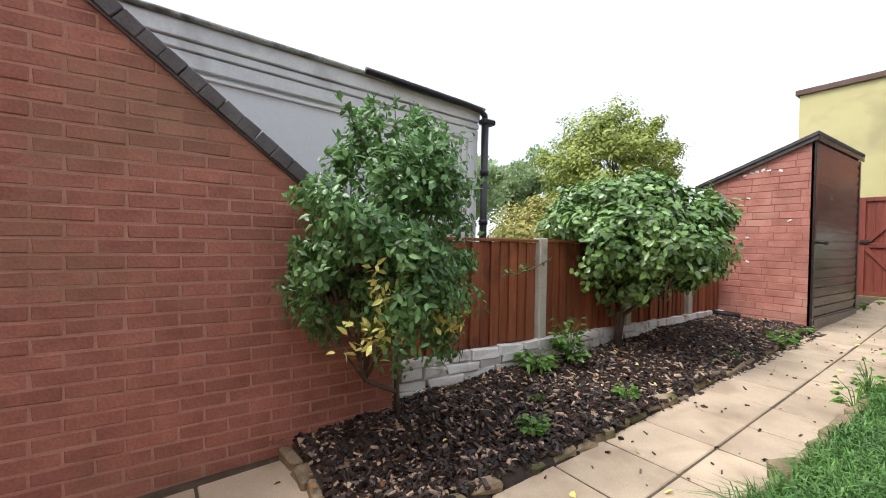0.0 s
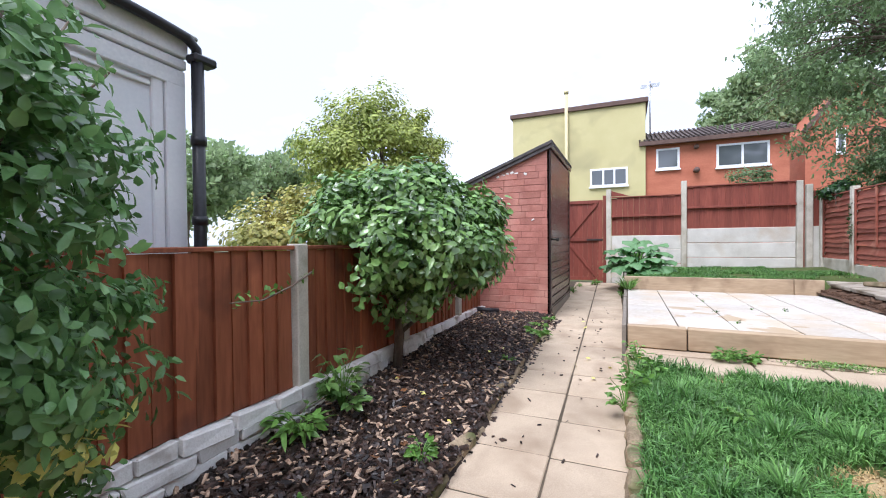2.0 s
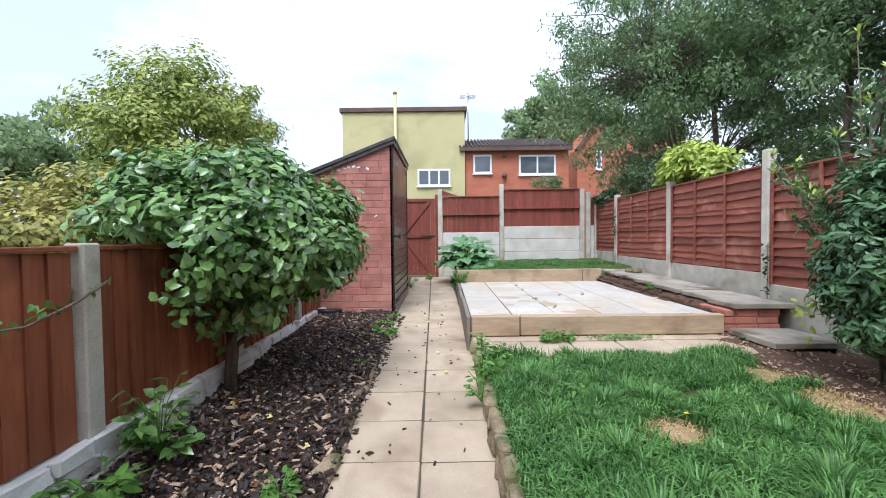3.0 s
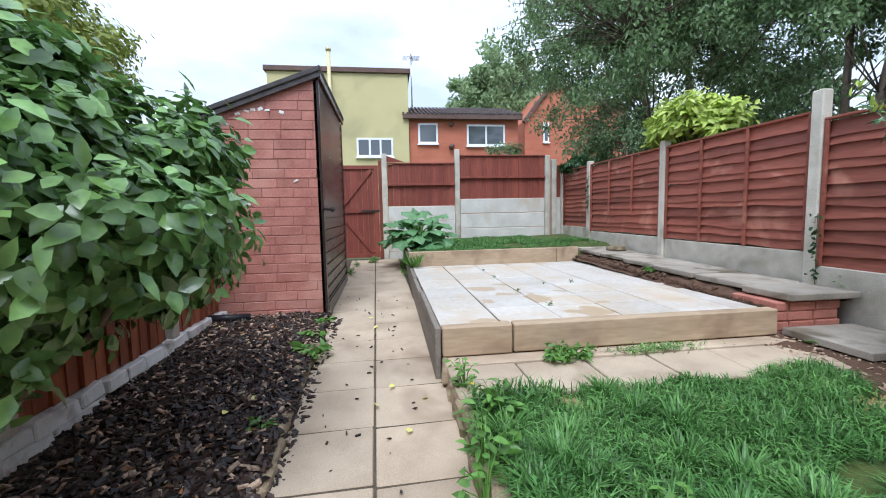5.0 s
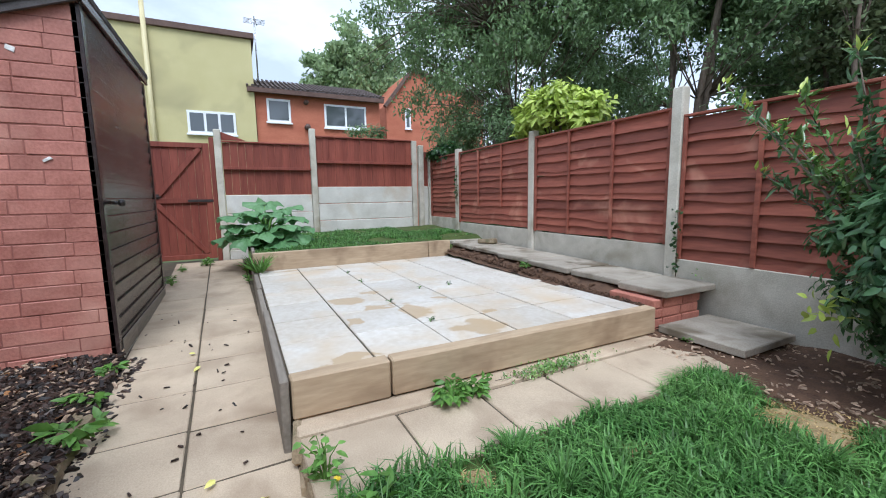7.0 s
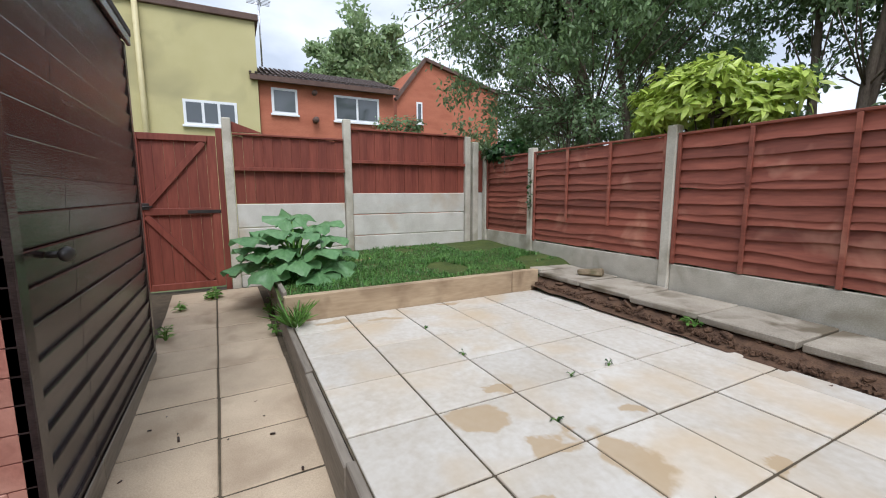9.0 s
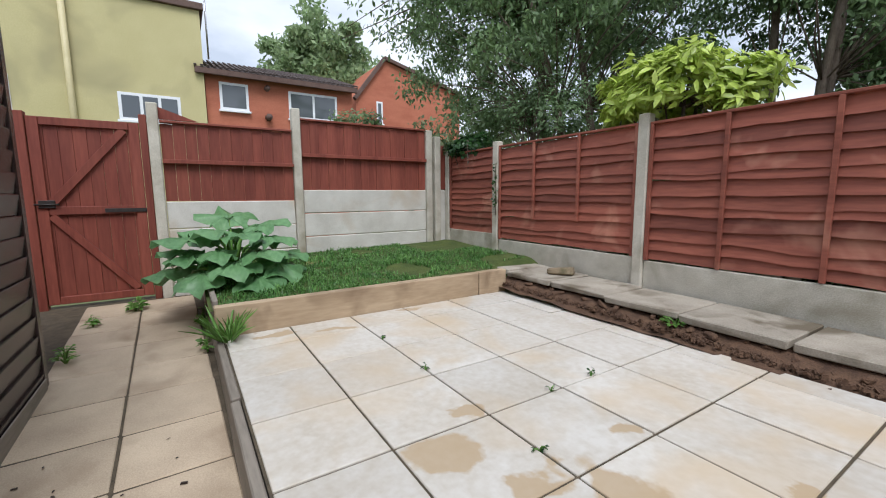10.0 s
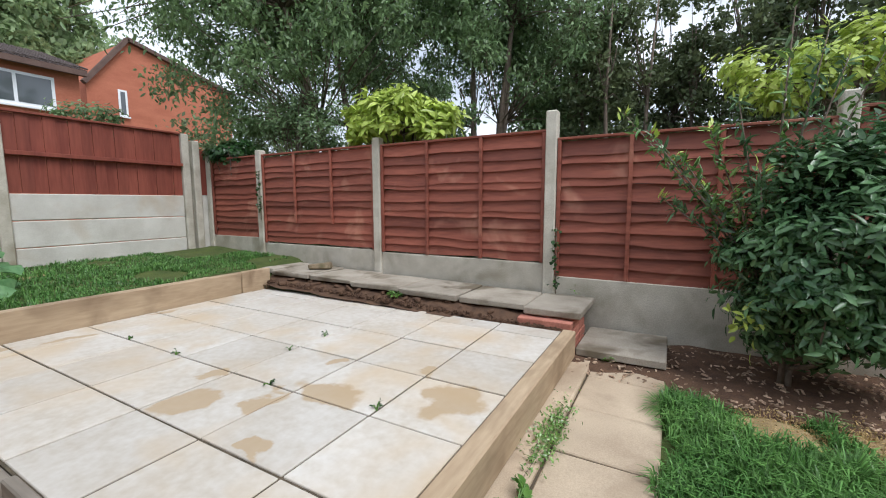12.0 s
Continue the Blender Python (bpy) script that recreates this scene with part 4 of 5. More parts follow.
tube("wall_vent", [(HX + 0.2, -2.35, 5.4), (HX + 0.0, -2.35, 5.4)], 0.10, M_FASCIA, rb)
r2 = thing("gable_house", "red brick house with a sloping gable", "house")
prism("wall", [(-14.5, -0.6), (-7.7, -0.6), (-7.7, 6.7), (-9.4, 8.85), (-14.5, 7.5)], 0, 27, 33, M_FARBRICK, r2)
bar("verge", (26.95, -7.6, 6.6), (26.95, -9.42, 8.95), 0.3, 0.18, M_FASCIA, r2)
bar("verge", (26.95, -9.4, 8.95), (26.95, -14.6, 7.58), 0.3, 0.18, M_FASCIA, r2)
window(r2, 27, -9.25, -8.88, 5.4, 6.6, [])


# ---- plants ----
def shrub(name, label, foot, centre, radii, mat, n, lumps, lump_r, leaf, width, seed, stems=3, stem_r=0.022, low=-0.6, hollow=0.55, category="shrub", extra=(), sub=26, droop=-0.35, clear=None):
    rng = np.random.default_rng(seed)
    ob = thing(name, label, category)
    p, d, cs = blobs(rng, centre, radii, n, lumps, lump_r, hollow, low)
    if clear:
        ok = np.array([clear(*q) for q in p])
        p, d = p[ok], d[ok]
        cs = np.array([q for q in cs if clear(*q)])
        lumps = len(cs)
    V, F = [], []
    c = np.array(centre)
    f = np.array(foot)
    heads = []
    for s in range(stems):
        off = rng.normal(0, 1, 3) * np.array(radii) * 0.25
        q = f + np.array((rng.normal(0, 0.03), rng.normal(0, 0.03), 0))
        h = c + off - np.array((0, 0, radii[2] * 0.25))
        m1 = q * np.array((0.95, 0.95, 0.6)) + h * np.array((0.05, 0.05, 0.4)) + rng.normal(0, 0.012, 3)
        m2 = q * 0.28 + h * 0.72 + rng.normal(0, 0.03, 3)
        tube_into(V, F, [q, m1, m2, h], [stem_r, stem_r * 0.85, stem_r * 0.7, stem_r * 0.5], 7)
        heads += [m2, h]
    for k in range(min(lumps, sub)):
        h = heads[k % len(heads)]
        e = cs[k]
        m = h * 0.5 + e * 0.5 + rng.normal(0, 0.04, 3)
        tube_into(V, F, [h, m, e], [stem_r * 0.45, stem_r * 0.3, stem_r * 0.15], 5)
    link("stem_frame", V, F, M_BARK, ob, "", True)
    out = d + np.array((0, 0, 0.6))
    d2 = np.cross(out, rng.normal(0, 1, p.shape)) + out * 0.25 + np.array((0, 0, droop))
    leaves("foliage", p, d2, leaf, width, mat, ob, rng, 0.18, "", 0.18, out)
    for nm, mt, sel_c, sel_r, cnt, lf in extra:
        pp = np.array(sel_c) + rng.normal(0, 1, (cnt, 3)) * np.array(sel_r)
        leaves(nm, pp, rng.normal(0, 1, (cnt, 3)) + np.array((0, 0, 0.3)), lf, lf * 0.42, mt, ob, rng, 0.2, "yellow variegated shoots" if mt is L_VARIEG else "")
    return ob


bush = shrub("evergreen_bush", "tall green evergreen bush with yellow-variegated lower shoots", (1.05, 2.20, -0.06), (0.84, 1.92, 1.10), (0.60, 0.42, 0.80), L_PRIVET, 13500, 130, 0.15, 0.052, 0.026, 11, 2, 0.020, -0.92, droop=1.1, clear=lambda x, y, z: y < 2.27 or (x > 1.1 and y < 2.4),
             extra=(("yellow_shoots", L_VARIEG, (1.08, 1.74, 0.70), (0.07, 0.05, 0.03), 90, 0.062), ("yellow_shoots", L_VARIEG, (0.64, 1.68, 0.66), (0.08, 0.05, 0.05), 80, 0.06), ("yellow_shoots", L_VARIEG, (0.64, 1.58, 0.92), (0.05, 0.04, 0.06), 40, 0.055)))
rng1 = np.random.default_rng(3)
for q in ((0.62, 1.95, 1.72), (0.50, 2.0, 1.60), (0.92, 2.05, 1.95), (1.18, 2.1, 1.93), (1.42, 2.1, 1.78), (0.35, 1.9, 0.88), (0.75, 2.0, 1.95), (1.05, 2.0, 1.98), (0.55, 1.9, 1.86), (0.40, 1.85, 1.35), (0.32, 1.9, 1.1), (1.3, 2.05, 1.9), (0.66, 1.75, 1.75), (1.28, 1.9, 1.5), (0.5, 1.7, 1.3)):
    V, F = [], []
    e = np.array(q)
    s = np.array((0.95, 2.0, 1.2)) * 0.45 + e * 0.55
    tube_into(V, F, [s, s * 0.5 + e * 0.5, e], [0.006, 0.005, 0.003], 5)
    link("shoot", V, F, M_BARK, bush, "", True)
    t = rng1.uniform(0.35, 1.05, 34)[:, None]
    leaves("shoot_leaves", s + (e - s) * t + rng1.normal(0, 0.012, (34, 3)), rng1.normal(0, 1, (34, 3)) + (e - s) * 1.5, 0.055, 0.03, L_PRIVET, bush, rng1)

shrub("camellia_bush", "rounded camellia bush with glossy green leaves", (3.74, 2.34, 0.06), (3.92, 2.36, 1.20), (0.98, 0.95, 0.68), L_CAMELLIA, 25000, 250, 0.21, 0.084, 0.047, 12, 7, 0.026, -0.95, droop=-0.05, hollow=0.40,
      clear=lambda x, y, z: not (y > 2.40 and z < 1.24) and z > 0.42 + 0.25 * abs(x - 3.4))
shrub("laurel_bush", "dark green upright laurel bush against the fence", (3.62, -2.32, 0.13), (3.42, -2.28, 0.95), (0.52, 0.38, 0.76), L_DARK, 14000, 120, 0.18, 0.080, 0.028, 13, 5, 0.02, -0.9, droop=0.1,
      extra=(("young_shoots", L_AUCUBA, (3.85, -2.02, 0.62), (0.05, 0.04, 0.06), 26, 0.075),))
rng2 = np.random.default_rng(8)
wisps = thing("laurel_sapling", "tall wispy green stems rising above the laurel", "shrub")
for k, q in enumerate(((3.72, -2.22, 2.62), (3.55, -2.3, 2.3), (4.25, -2.25, 1.62), (4.35, -2.3, 1.35), (3.3, -2.3, 2.15), (3.95, -2.3, 1.95), (4.62, -2.32, 1.95), (4.42, -2.2, 1.75), (4.1, -2.1, 1.75), (3.5, -2.1, 2.1), (3.15, -2.2, 2.0), (3.85, -2.05, 1.5), (4.1, -2.35, 1.4))):
    V, F = [], []
    s, e = np.array((3.68, -2.36, 0.7)), np.array(q)
    m = s * 0.5 + e * 0.5 + np.array((0.03, 0.0, 0.08))
    tube_into(V, F, [s, m, e], [0.010, 0.007, 0.003], 5)
    link("stem", V, F, M_BARK, wisps, "", True)
    t = rng2.uniform(0.3, 1.02, 75)[:, None]
    leaves("stem_leaves", s + (e - s) * t + np.array((0.03, 0, 0.08)) * (1 - np.abs(2 * t - 1)) + rng2.normal(0, 0.014, (75, 3)), rng2.normal(0, 1, (75, 3)) + np.array((0, 0, 0.8)), 0.085, 0.022, L_DARK if k % 2 else L_CAMELLIA, wisps, rng2)
    tips = e + rng2.normal(0, 0.018, (5, 3))
    leaves("young_tip", tips, rng2.normal(0, 0.5, (5, 3)) + np.array((0, 0, 0.9)), 0.07, 0.02, L_AUCUBA, wisps, rng2, 0.2, "pale yellow-green young leaves")
shrub("pale_laurel", "pale yellow-green shrub hanging over the fence", (7.2, -3.3, -0.6), (7.15, -3.12, 2.20), (0.78, 0.34, 0.34), L_AUCUBA, 3000, 44, 0.17, 0.13, 0.045, 14, 3, 0.03, -0.5, droop=0.1)
shrub("light_green_shrub", "light green shrub showing above the fence", (3.3, -3.4, -0.6), (3.1, -3.3, 2.22), (0.95, 0.34, 0.40), L_AUCUBA, 3000, 50, 0.18, 0.075, 0.035, 15, 3, 0.03, -0.4)
shrub("golden_hedge", "orange and yellow tinted hedge behind the board fence", (4.1, 3.6, -0.6), (4.1, 3.5, 1.16), (1.15, 0.55, 0.55), L_ORANGE, 16000, 110, 0.22, 0.05, 0.03, 16, 3, 0.03, -0.4, category="hedge")
shrub("golden_tree", "golden yellow-green rounded tree behind the hedge", (5.6, 3.75, -0.6), (5.62, 3.74, 2.42), (1.18, 1.05, 0.90), L_GOLD, 26000, 220, 0.22, 0.058, 0.030, 17, 4, 0.05, -0.8, category="tree")
shrub("ivy", "dark green ivy spilling over the fence corner", (10.2, -3.0, -0.6), (9.95, -2.86, 2.05), (0.45, 0.16, 0.13), L_IVY, 1700, 30, 0.13, 0.06, 0.05, 18, 2, 0.02, -0.95, category="ivy")
shrub("overgrown_shrub", "green shrub leaning above the ivy", (9.8, -3.6, -0.6), (9.6, -3.7, 2.45), (1.25, 0.5, 0.55), L_TREE, 6500, 80, 0.2, 0.06, 0.026, 19, 3, 0.03, -0.6)
shrub("bay_shrub", "small dark green shrub beyond the back fence", (12.6, -2.2, -0.6), (12.4, -2.2, 2.55), (0.5, 0.45, 0.4), L_TREE, 900, 18, 0.2, 0.08, 0.04, 20, 2, 0.02)


def tree(name, label, foot, height, centre, radii, mat, n, lumps, lump_r, size, seed, trunk_r=0.16, stems=1, near=False, low=-0.6, lean=0.2):
    rng = np.random.default_rng(seed)
    ob = thing(name, label, "tree")
    p, d, cs = blobs(rng, centre, radii, n, lumps, lump_r, 0.25, low)
    V, F = [], []
    f, c = np.array(foot), np.array(centre)
    tops = []
    for s in range(stems):
        a = f + np.array((rng.normal(0, 0.25), rng.normal(0, 0.2), 0)) * (stems > 1)
        e = c + np.array((rng.normal(0, radii[0] * lean), rng.normal(0, radii[1] * lean), radii[2] * 0.5))
        pts = [a + (e - a) * t + rng.normal(0, 0.05, 3) * (t > 0) for t in (0, 0.2, 0.45, 0.7, 1)]
        tube_into(V, F, pts, [trunk_r, trunk_r * 0.85, trunk_r * 0.65, trunk_r * 0.42, trunk_r * 0.15], 8)
        tops += pts[1:4]
    link("trunk", V, F, M_BARK, ob, "", True)
    V, F = [], []
    for k in range(lumps):
        s = min(tops, key=lambda q: np.linalg.norm((q - cs[k]) * np.array((1, 1, 0.6))) + (3 if q[2] > cs[k][2] + 0.4 else 0))
        e = cs[k]
        m = s * 0.5 + e * 0.5 + np.array((0, 0, 0.08)) + rng.normal(0, 0.06, 3)
        tube_into(V, F, [s, m, e], [trunk_r * 0.16, trunk_r * 0.11, trunk_r * 0.04], 5)
    link("branchwork", V, F, M_BARK, ob, "", True)
    if near:
        leaves("crown", p, rng.normal(0, 0.7, p.shape) + np.array((0, 0, -0.55)), size, size * 0.40, mat, ob, rng, 0.25, "", 0.18, rng.normal(0, 0.5, p.shape) + np.array((0, 0, 0.8)))
    else:
        far_leaves("crown", p, size, mat, ob, rng)
    return ob


tree("garden_tree", "large broad-leaved tree overhanging the fence", (9.1, -4.4, -0.6), 8, (10.4, -5.3, 5.0), (3.2, 3.5, 3.2), L_TREE, 80000, 360, 0.44, 0.095, 21, 0.10, 3, True, -0.85)
tree("roadside_tree", "tall broad-leaved tree with a loose crown", (7.0, -5.4, -0.6), 8, (7.2, -6.0, 4.8), (2.1, 2.0, 3.2), L_TREE, 38000, 210, 0.42, 0.095, 22, 0.08, 3, True, -0.9)
for k, (x, y, h, rx) in enumerate(((5.3, -6.4, 5.6, 0.8), (4.2, -7.2, 5.0, 0.9), (3.0, -6.6, 6.0, 1.0), (1.7, -6.0, 6.0, 1.0), (0.4, -6.4, 5.6, 1.1), (6.3, -7.8, 6.6, 1.1))):
    tree("conifer", "tall feathery olive-green conifer behind the fence", (x, y, -0.6), h, (x, y, h * 0.55), (rx, rx * 0.9, h * 0.5), L_CONIF, 13000, 130, 0.28, 0.045, 30 + k, 0.06, 4, False, -1.0, 0.45)
# a long bough of the garden tree that hangs out over the fence corner
bough = thing("overhanging_bough", "leafy bough hanging out over the fence corner", "tree branch")
brng = np.random.default_rng(90)
P, D = [], []
for k in range(26):
    s0 = np.array((10.3, -4.4, 4.2 + 0.12 * k * 0.5))
    e0 = np.array((brng.uniform(9.2, 11.6), brng.uniform(-2.9, -1.5), brng.uniform(3.7, 6.6)))
    m0 = s0 * 0.45 + e0 * 0.55 + np.array((0, 0, 0.28))
    V, F = [], []
    tube_into(V, F, [s0, m0, e0], [0.022, 0.013, 0.004], 5)
    link("limb", V, F, M_BARK, bough, "", True)
    for q in range(64):
        t = brng.uniform(0.25, 1.03)
        c0 = (s0 * (1 - t) ** 2 + 2 * m0 * t * (1 - t) + e0 * t * t) + brng.normal(0, 0.11, 3)
        P.append(c0)
        D.append(brng.normal(0, 0.6, 3) + np.array((0, 0.2, -0.7)))
leaves("foliage", P, D, 0.11, 0.042, L_TREE, bough, brng, 0.25)
tree("far_tree", "haze-paled green tree behind the red house", (34, -7.4, -0.6), 14, (34, -8.0, 8.8), (3.0, 4.4, 4.8), L_TREE2, 34000, 190, 1.0, 0.19, 41, 0.3)
tree("far_tree", "haze-paled green tree behind the red house", (38, -13, -0.6), 14, (38, -15, 8.0), (3.0, 5.5, 4.2), L_TREE2, 20000, 110, 1.2, 0.2, 42, 0.3)
tree("far_tree", "mid green tree far beyond the gardens", (12.5, 13.5, -0.6), 5, (12.5, 13.5, 3.4), (2.6, 2.4, 2.0), L_TREE2, 9000, 60, 0.6, 0.11, 43, 0.2)
tree("far_tree", "mid green tree far beyond the gardens", (8.2, 11.8, -0.6), 5, (8.2, 11.8, 2.8), (2.0, 1.8, 1.7), L_TREE2, 7000, 50, 0.6, 0.11, 44, 0.2)
tree("far_tree", "mid green tree far beyond the gardens", (20, 14.0, -0.6), 5, (20, 14.0, 3.2), (3.0, 2.4, 2.0), L_TREE2, 7000, 50, 0.7, 0.13, 45, 0.2)
tree("far_tree", "mid green tree far beyond the gardens", (5.5, 14.5, -0.6), 5, (5.5, 14.5, 2.7), (2.4, 2.4, 2.0), L_TREE2, 7000, 50, 0.7, 0.13, 46, 0.2)
hedge_rng = np.random.default_rng(77)
hb = thing("far_hedge", "dense dark green hedge closing the view behind the fence", "hedge")
hp = np.stack([hedge_rng.uniform(-3, 21, 42000), hedge_rng.normal(-8.6, 0.5, 42000), hedge_rng.uniform(-0.4, 1, 42000) * 4.1], 1)
hp[:, 2] *= 0.8 + 0.25 * np.sin(hp[:, 0] * 1.3) + 0.12 * np.sin(hp[:, 0] * 3.7)
far_leaves("foliage", hp, 0.11, L_CONIF, hb, hedge_rng)
bx("stem_core", (-3, -9.0, -0.6), (21, -8.8, 2.2), M_BARK, hb, 0)
shed2 = thing("neighbour_shed", "low dark shed roof beyond the fence", "shed")
bx("wall", (2.0, -6.2, -0.6), (5.6, -4.9, 1.75), M_FASCIA, shed2, 0.01)
prism("roof", [(-6.35, 2.1), (-4.75, 1.78), (-4.75, 1.84), (-6.35, 2.16)], 0, 1.9, 5.7, M_ROOFELT, shed2, "", 0.01)


# ---- bark mulch ----
def chips(name, n, region, zf, size, mat, label, seed, flat=0.22, lift=0.01):
    rng = np.random.default_rng(seed)
    x = rng.uniform(region[0], region[1], n)
    y = rng.uniform(region[2], region[3], n)
    L = size * rng.uniform(0.5, 1.6, n)
    W = L * rng.uniform(0.25, 0.5, n)
    H = L * flat * rng.uniform(0.5, 1.3, n)
    a, t, b = rng.uniform(0, math.pi * 2, n), rng.normal(0, 0.35, n), rng.normal(0, 0.3, n)
    ex = np.stack([np.cos(a) * np.cos(t), np.sin(a) * np.cos(t), np.sin(t)], 1)
    ey = np.stack([-np.sin(a), np.cos(a), b], 1)
    ez = np.cross(ex, ey)
    c = np.stack([x, y, np.array([zf(p, q) for p, q in zip(x, y)]) + lift * rng.uniform(0, 1.6, n)], 1)
    shape = [(-1, -0.7, 0), (0.9, -1, 0), (1, 0.6, 0), (-0.8, 1, 0), (-0.8, -0.5, 1), (0.7, -0.7, 1), (0.8, 0.5, 1), (-0.6, 0.8, 1)]
    v = np.stack([c + ex * (p * L / 2)[:, None] + ey * (q * W / 2)[:, None] + ez * ((r - 0.3) * H)[:, None] for p, q, r in shape], 1).reshape(-1, 3)
    quad = np.array([(4, 5, 6, 7), (0, 1, 5, 4), (1, 2, 6, 5), (2, 3, 7, 6), (3, 0, 4, 7)])
    f = (np.arange(n)[:, None, None] * 8 + quad[None]).reshape(-1, 4)
    ob = link(name, v.tolist(), f.tolist(), mat)
    return tagged(ob, label, "mulch", kind="stuff")


chips("bark_mulch", 17000, (0.42, 6.42, 1.32, 2.48), bed_z, 0.05, M_CHIP, "dark wet bark mulch covering the soil bed", 50)
chips("pale_bark_mulch", 2600, (0.42, 6.42, 1.36, 2.46), bed_z, 0.042, M_CHIPPALE, "pale dry bark chips among the dark mulch", 51, 0.15, 0.018)
chips("soil_litter", 900, (2.3, 4.85, -2.75, -1.8), lambda x, y: lawn_z(x, y) + 0.02, 0.03, M_CHIPPALE, "dry litter on the soil beneath the laurel", 52, 0.2, 0.012)
chips("soil_crumbs", 1500, (4.95, 8.25, -2.22, -2.06), lambda x, y: 0.37 + 0.02 * (x - 5), 0.025, M_BROWNSOIL, "brown soil crumbs along the patio edge", 53, 0.6, 0.012)
chips("path_litter", 110, (1.2, 7.5, 0.6, 1.4), lambda x, y: gz(x) + 0.005, 0.026, M_CHIP, "dark bark bits scattered on the path", 54, 0.25, 0.002)


def fallen(name, n, region, zf, mat, label, seed, size=0.05):
    rng = np.random.default_rng(seed)
    x, y = rng.uniform(region[0], region[1], n), rng.uniform(region[2], region[3], n)
    c = np.stack([x, y, np.array([zf(p, q) for p, q in zip(x, y)]) + 0.02], 1)
    d = rng.normal(0, 1, (n, 3)) * np.array((1, 1, 0.15))
    return tagged(leaves(name, c, d, size, size * 0.55, mat, None, rng, 0.12), label, "leaves", kind="stuff")


fallen("fallen_leaves", 260, (0.2, 6.3, 1.5, 2.45), bed_z, L_DEAD, "brown and orange fallen leaves on the mulch", 60)
fallen("fallen_yellow_leaves", 26, (1.0, 6.3, 0.6, 2.4), lambda x, y: max(gz(x), bed_z(x, y) if y > 1.45 else -1), L_VARIEG, "yellow fallen leaves on bed and path", 61, 0.06)


# ---- grass ----
def grass(name, n, region, zf, length, mat, label, seed, keep, parent=None, clump=0.5):
    rng = np.random.default_rng(seed)
    m = int(n * clump / 14)
    tx, ty = rng.uniform(region[0], region[1], m), rng.uniform(region[2], region[3], m)
    k = rng.integers(0, m, int(n * clump))
    x = np.concatenate([tx[k] + rng.normal(0, 0.028, len(k)), rng.uniform(region[0], region[1], n - len(k))])
    y = np.concatenate([ty[k] + rng.normal(0, 0.028, len(k)), rng.uniform(region[2], region[3], n - len(k))])
    ok = np.array([keep(p, q) and region[0] <= p <= region[1] and region[2] <= q <= region[3] for p, q in zip(x, y)])
    x, y = x[ok], y[ok]
    n = len(x)
    z = np.array([zf(p, q) for p, q in zip(x, y)]) - 0.006
    tall = np.array([0.75 + 0.9 * max(0, noise.noise((p * 1.7, q * 1.7, 8.0)) + 0.15) for p, q in zip(x, y)])
    L = length * rng.uniform(0.5, 1.3, n) * tall
    a = rng.uniform(0, 2 * math.pi, n)
    lean = rng.uniform(0.2, 1.35, n)
    dx, dy = np.cos(a), np.sin(a)
    w = 0.0042 * rng.uniform(0.6, 1.4, n)
    base = np.stack([x, y, z], 1)
    side = np.stack([-dy, dx, np.zeros(n)], 1) * w[:, None]
    mid = base + np.stack([dx * lean * L * 0.3, dy * lean * L * 0.3, L * 0.6], 1)
    tip = base + np.stack([dx * lean * L * 0.85, dy * lean * L * 0.85, L * (0.98 - 0.42 * lean)], 1)
    v = np.stack([base - side, base + side, mid + side * 0.8, mid - side * 0.8, tip], 1).reshape(-1, 3)
    i = np.arange(n)[:, None] * 5
    f = [tuple(q) for q in (i + np.array([[0, 1, 2, 3]])).tolist()] + [tuple(q) for q in (i + np.array([[3, 2, 4]])).tolist()]
    return tagged(link(name, v.tolist(), f, mat, parent), label, "grass", kind="stuff")


BARE = ((2.93, -0.50, 0.17), (3.95, -0.75, 0.10), (3.2, -1.72, 0.30), (3.75, -1.62, 0.24), (2.3, -1.6, 0.25), (4.15, -0.1, 0.08))


def lawn_keep(x, y):
    for a, b, r in BARE:
        if (x - a) ** 2 + (y - b) ** 2 < (r * (1 + 0.5 * noise.noise((x * 6, y * 6, 1)))) ** 2:
            return False
    if x > 4.18 and noise.noise((y * 3, 2, 5)) < (x - 4.25) * 9:
        return False
    if y < -1.75 + 0.15 * noise.noise((x * 3, 7, 1)) and x > 2.3:
        return False
    return noise.noise((x * 2.2, y * 2.2, 20)) > -0.42


grass("lawn_grass", 95000, (0.5, 4.36, -2.7, 0.42), lawn_z, 0.125, M_GRASS, "lush uneven green grass in tufts", 70, lawn_keep, None, 0.68)
grass("back_lawn_grass", 22000, (8.29, 10.33, -2.7, 0.52), lambda x, y: 0.56 + 0.03 * (x - 8.3) + 0.02 * max(0, -y), 0.055, M_GRASS, "short green grass on the raised lawn", 71, lambda x, y: noise.noise((x * 2, y * 2, 3)) > -0.35 and not (x > 9.5 and y < -1.9) and not (x < 8.55 and y < -2.05), None, 0.4)
grass("dry_grass", 26000, (2.0, 4.2, -2.1, 0.2), lawn_z, 0.035, M_STRAW, "dry straw-coloured thatch in the bare patches", 72, lambda x, y: any((x - a) ** 2 + (y - b) ** 2 < (r * (1.05 + 0.6 * noise.noise((x * 5, y * 5, 2)))) ** 2 for a, b, r in BARE), None, 0.2)
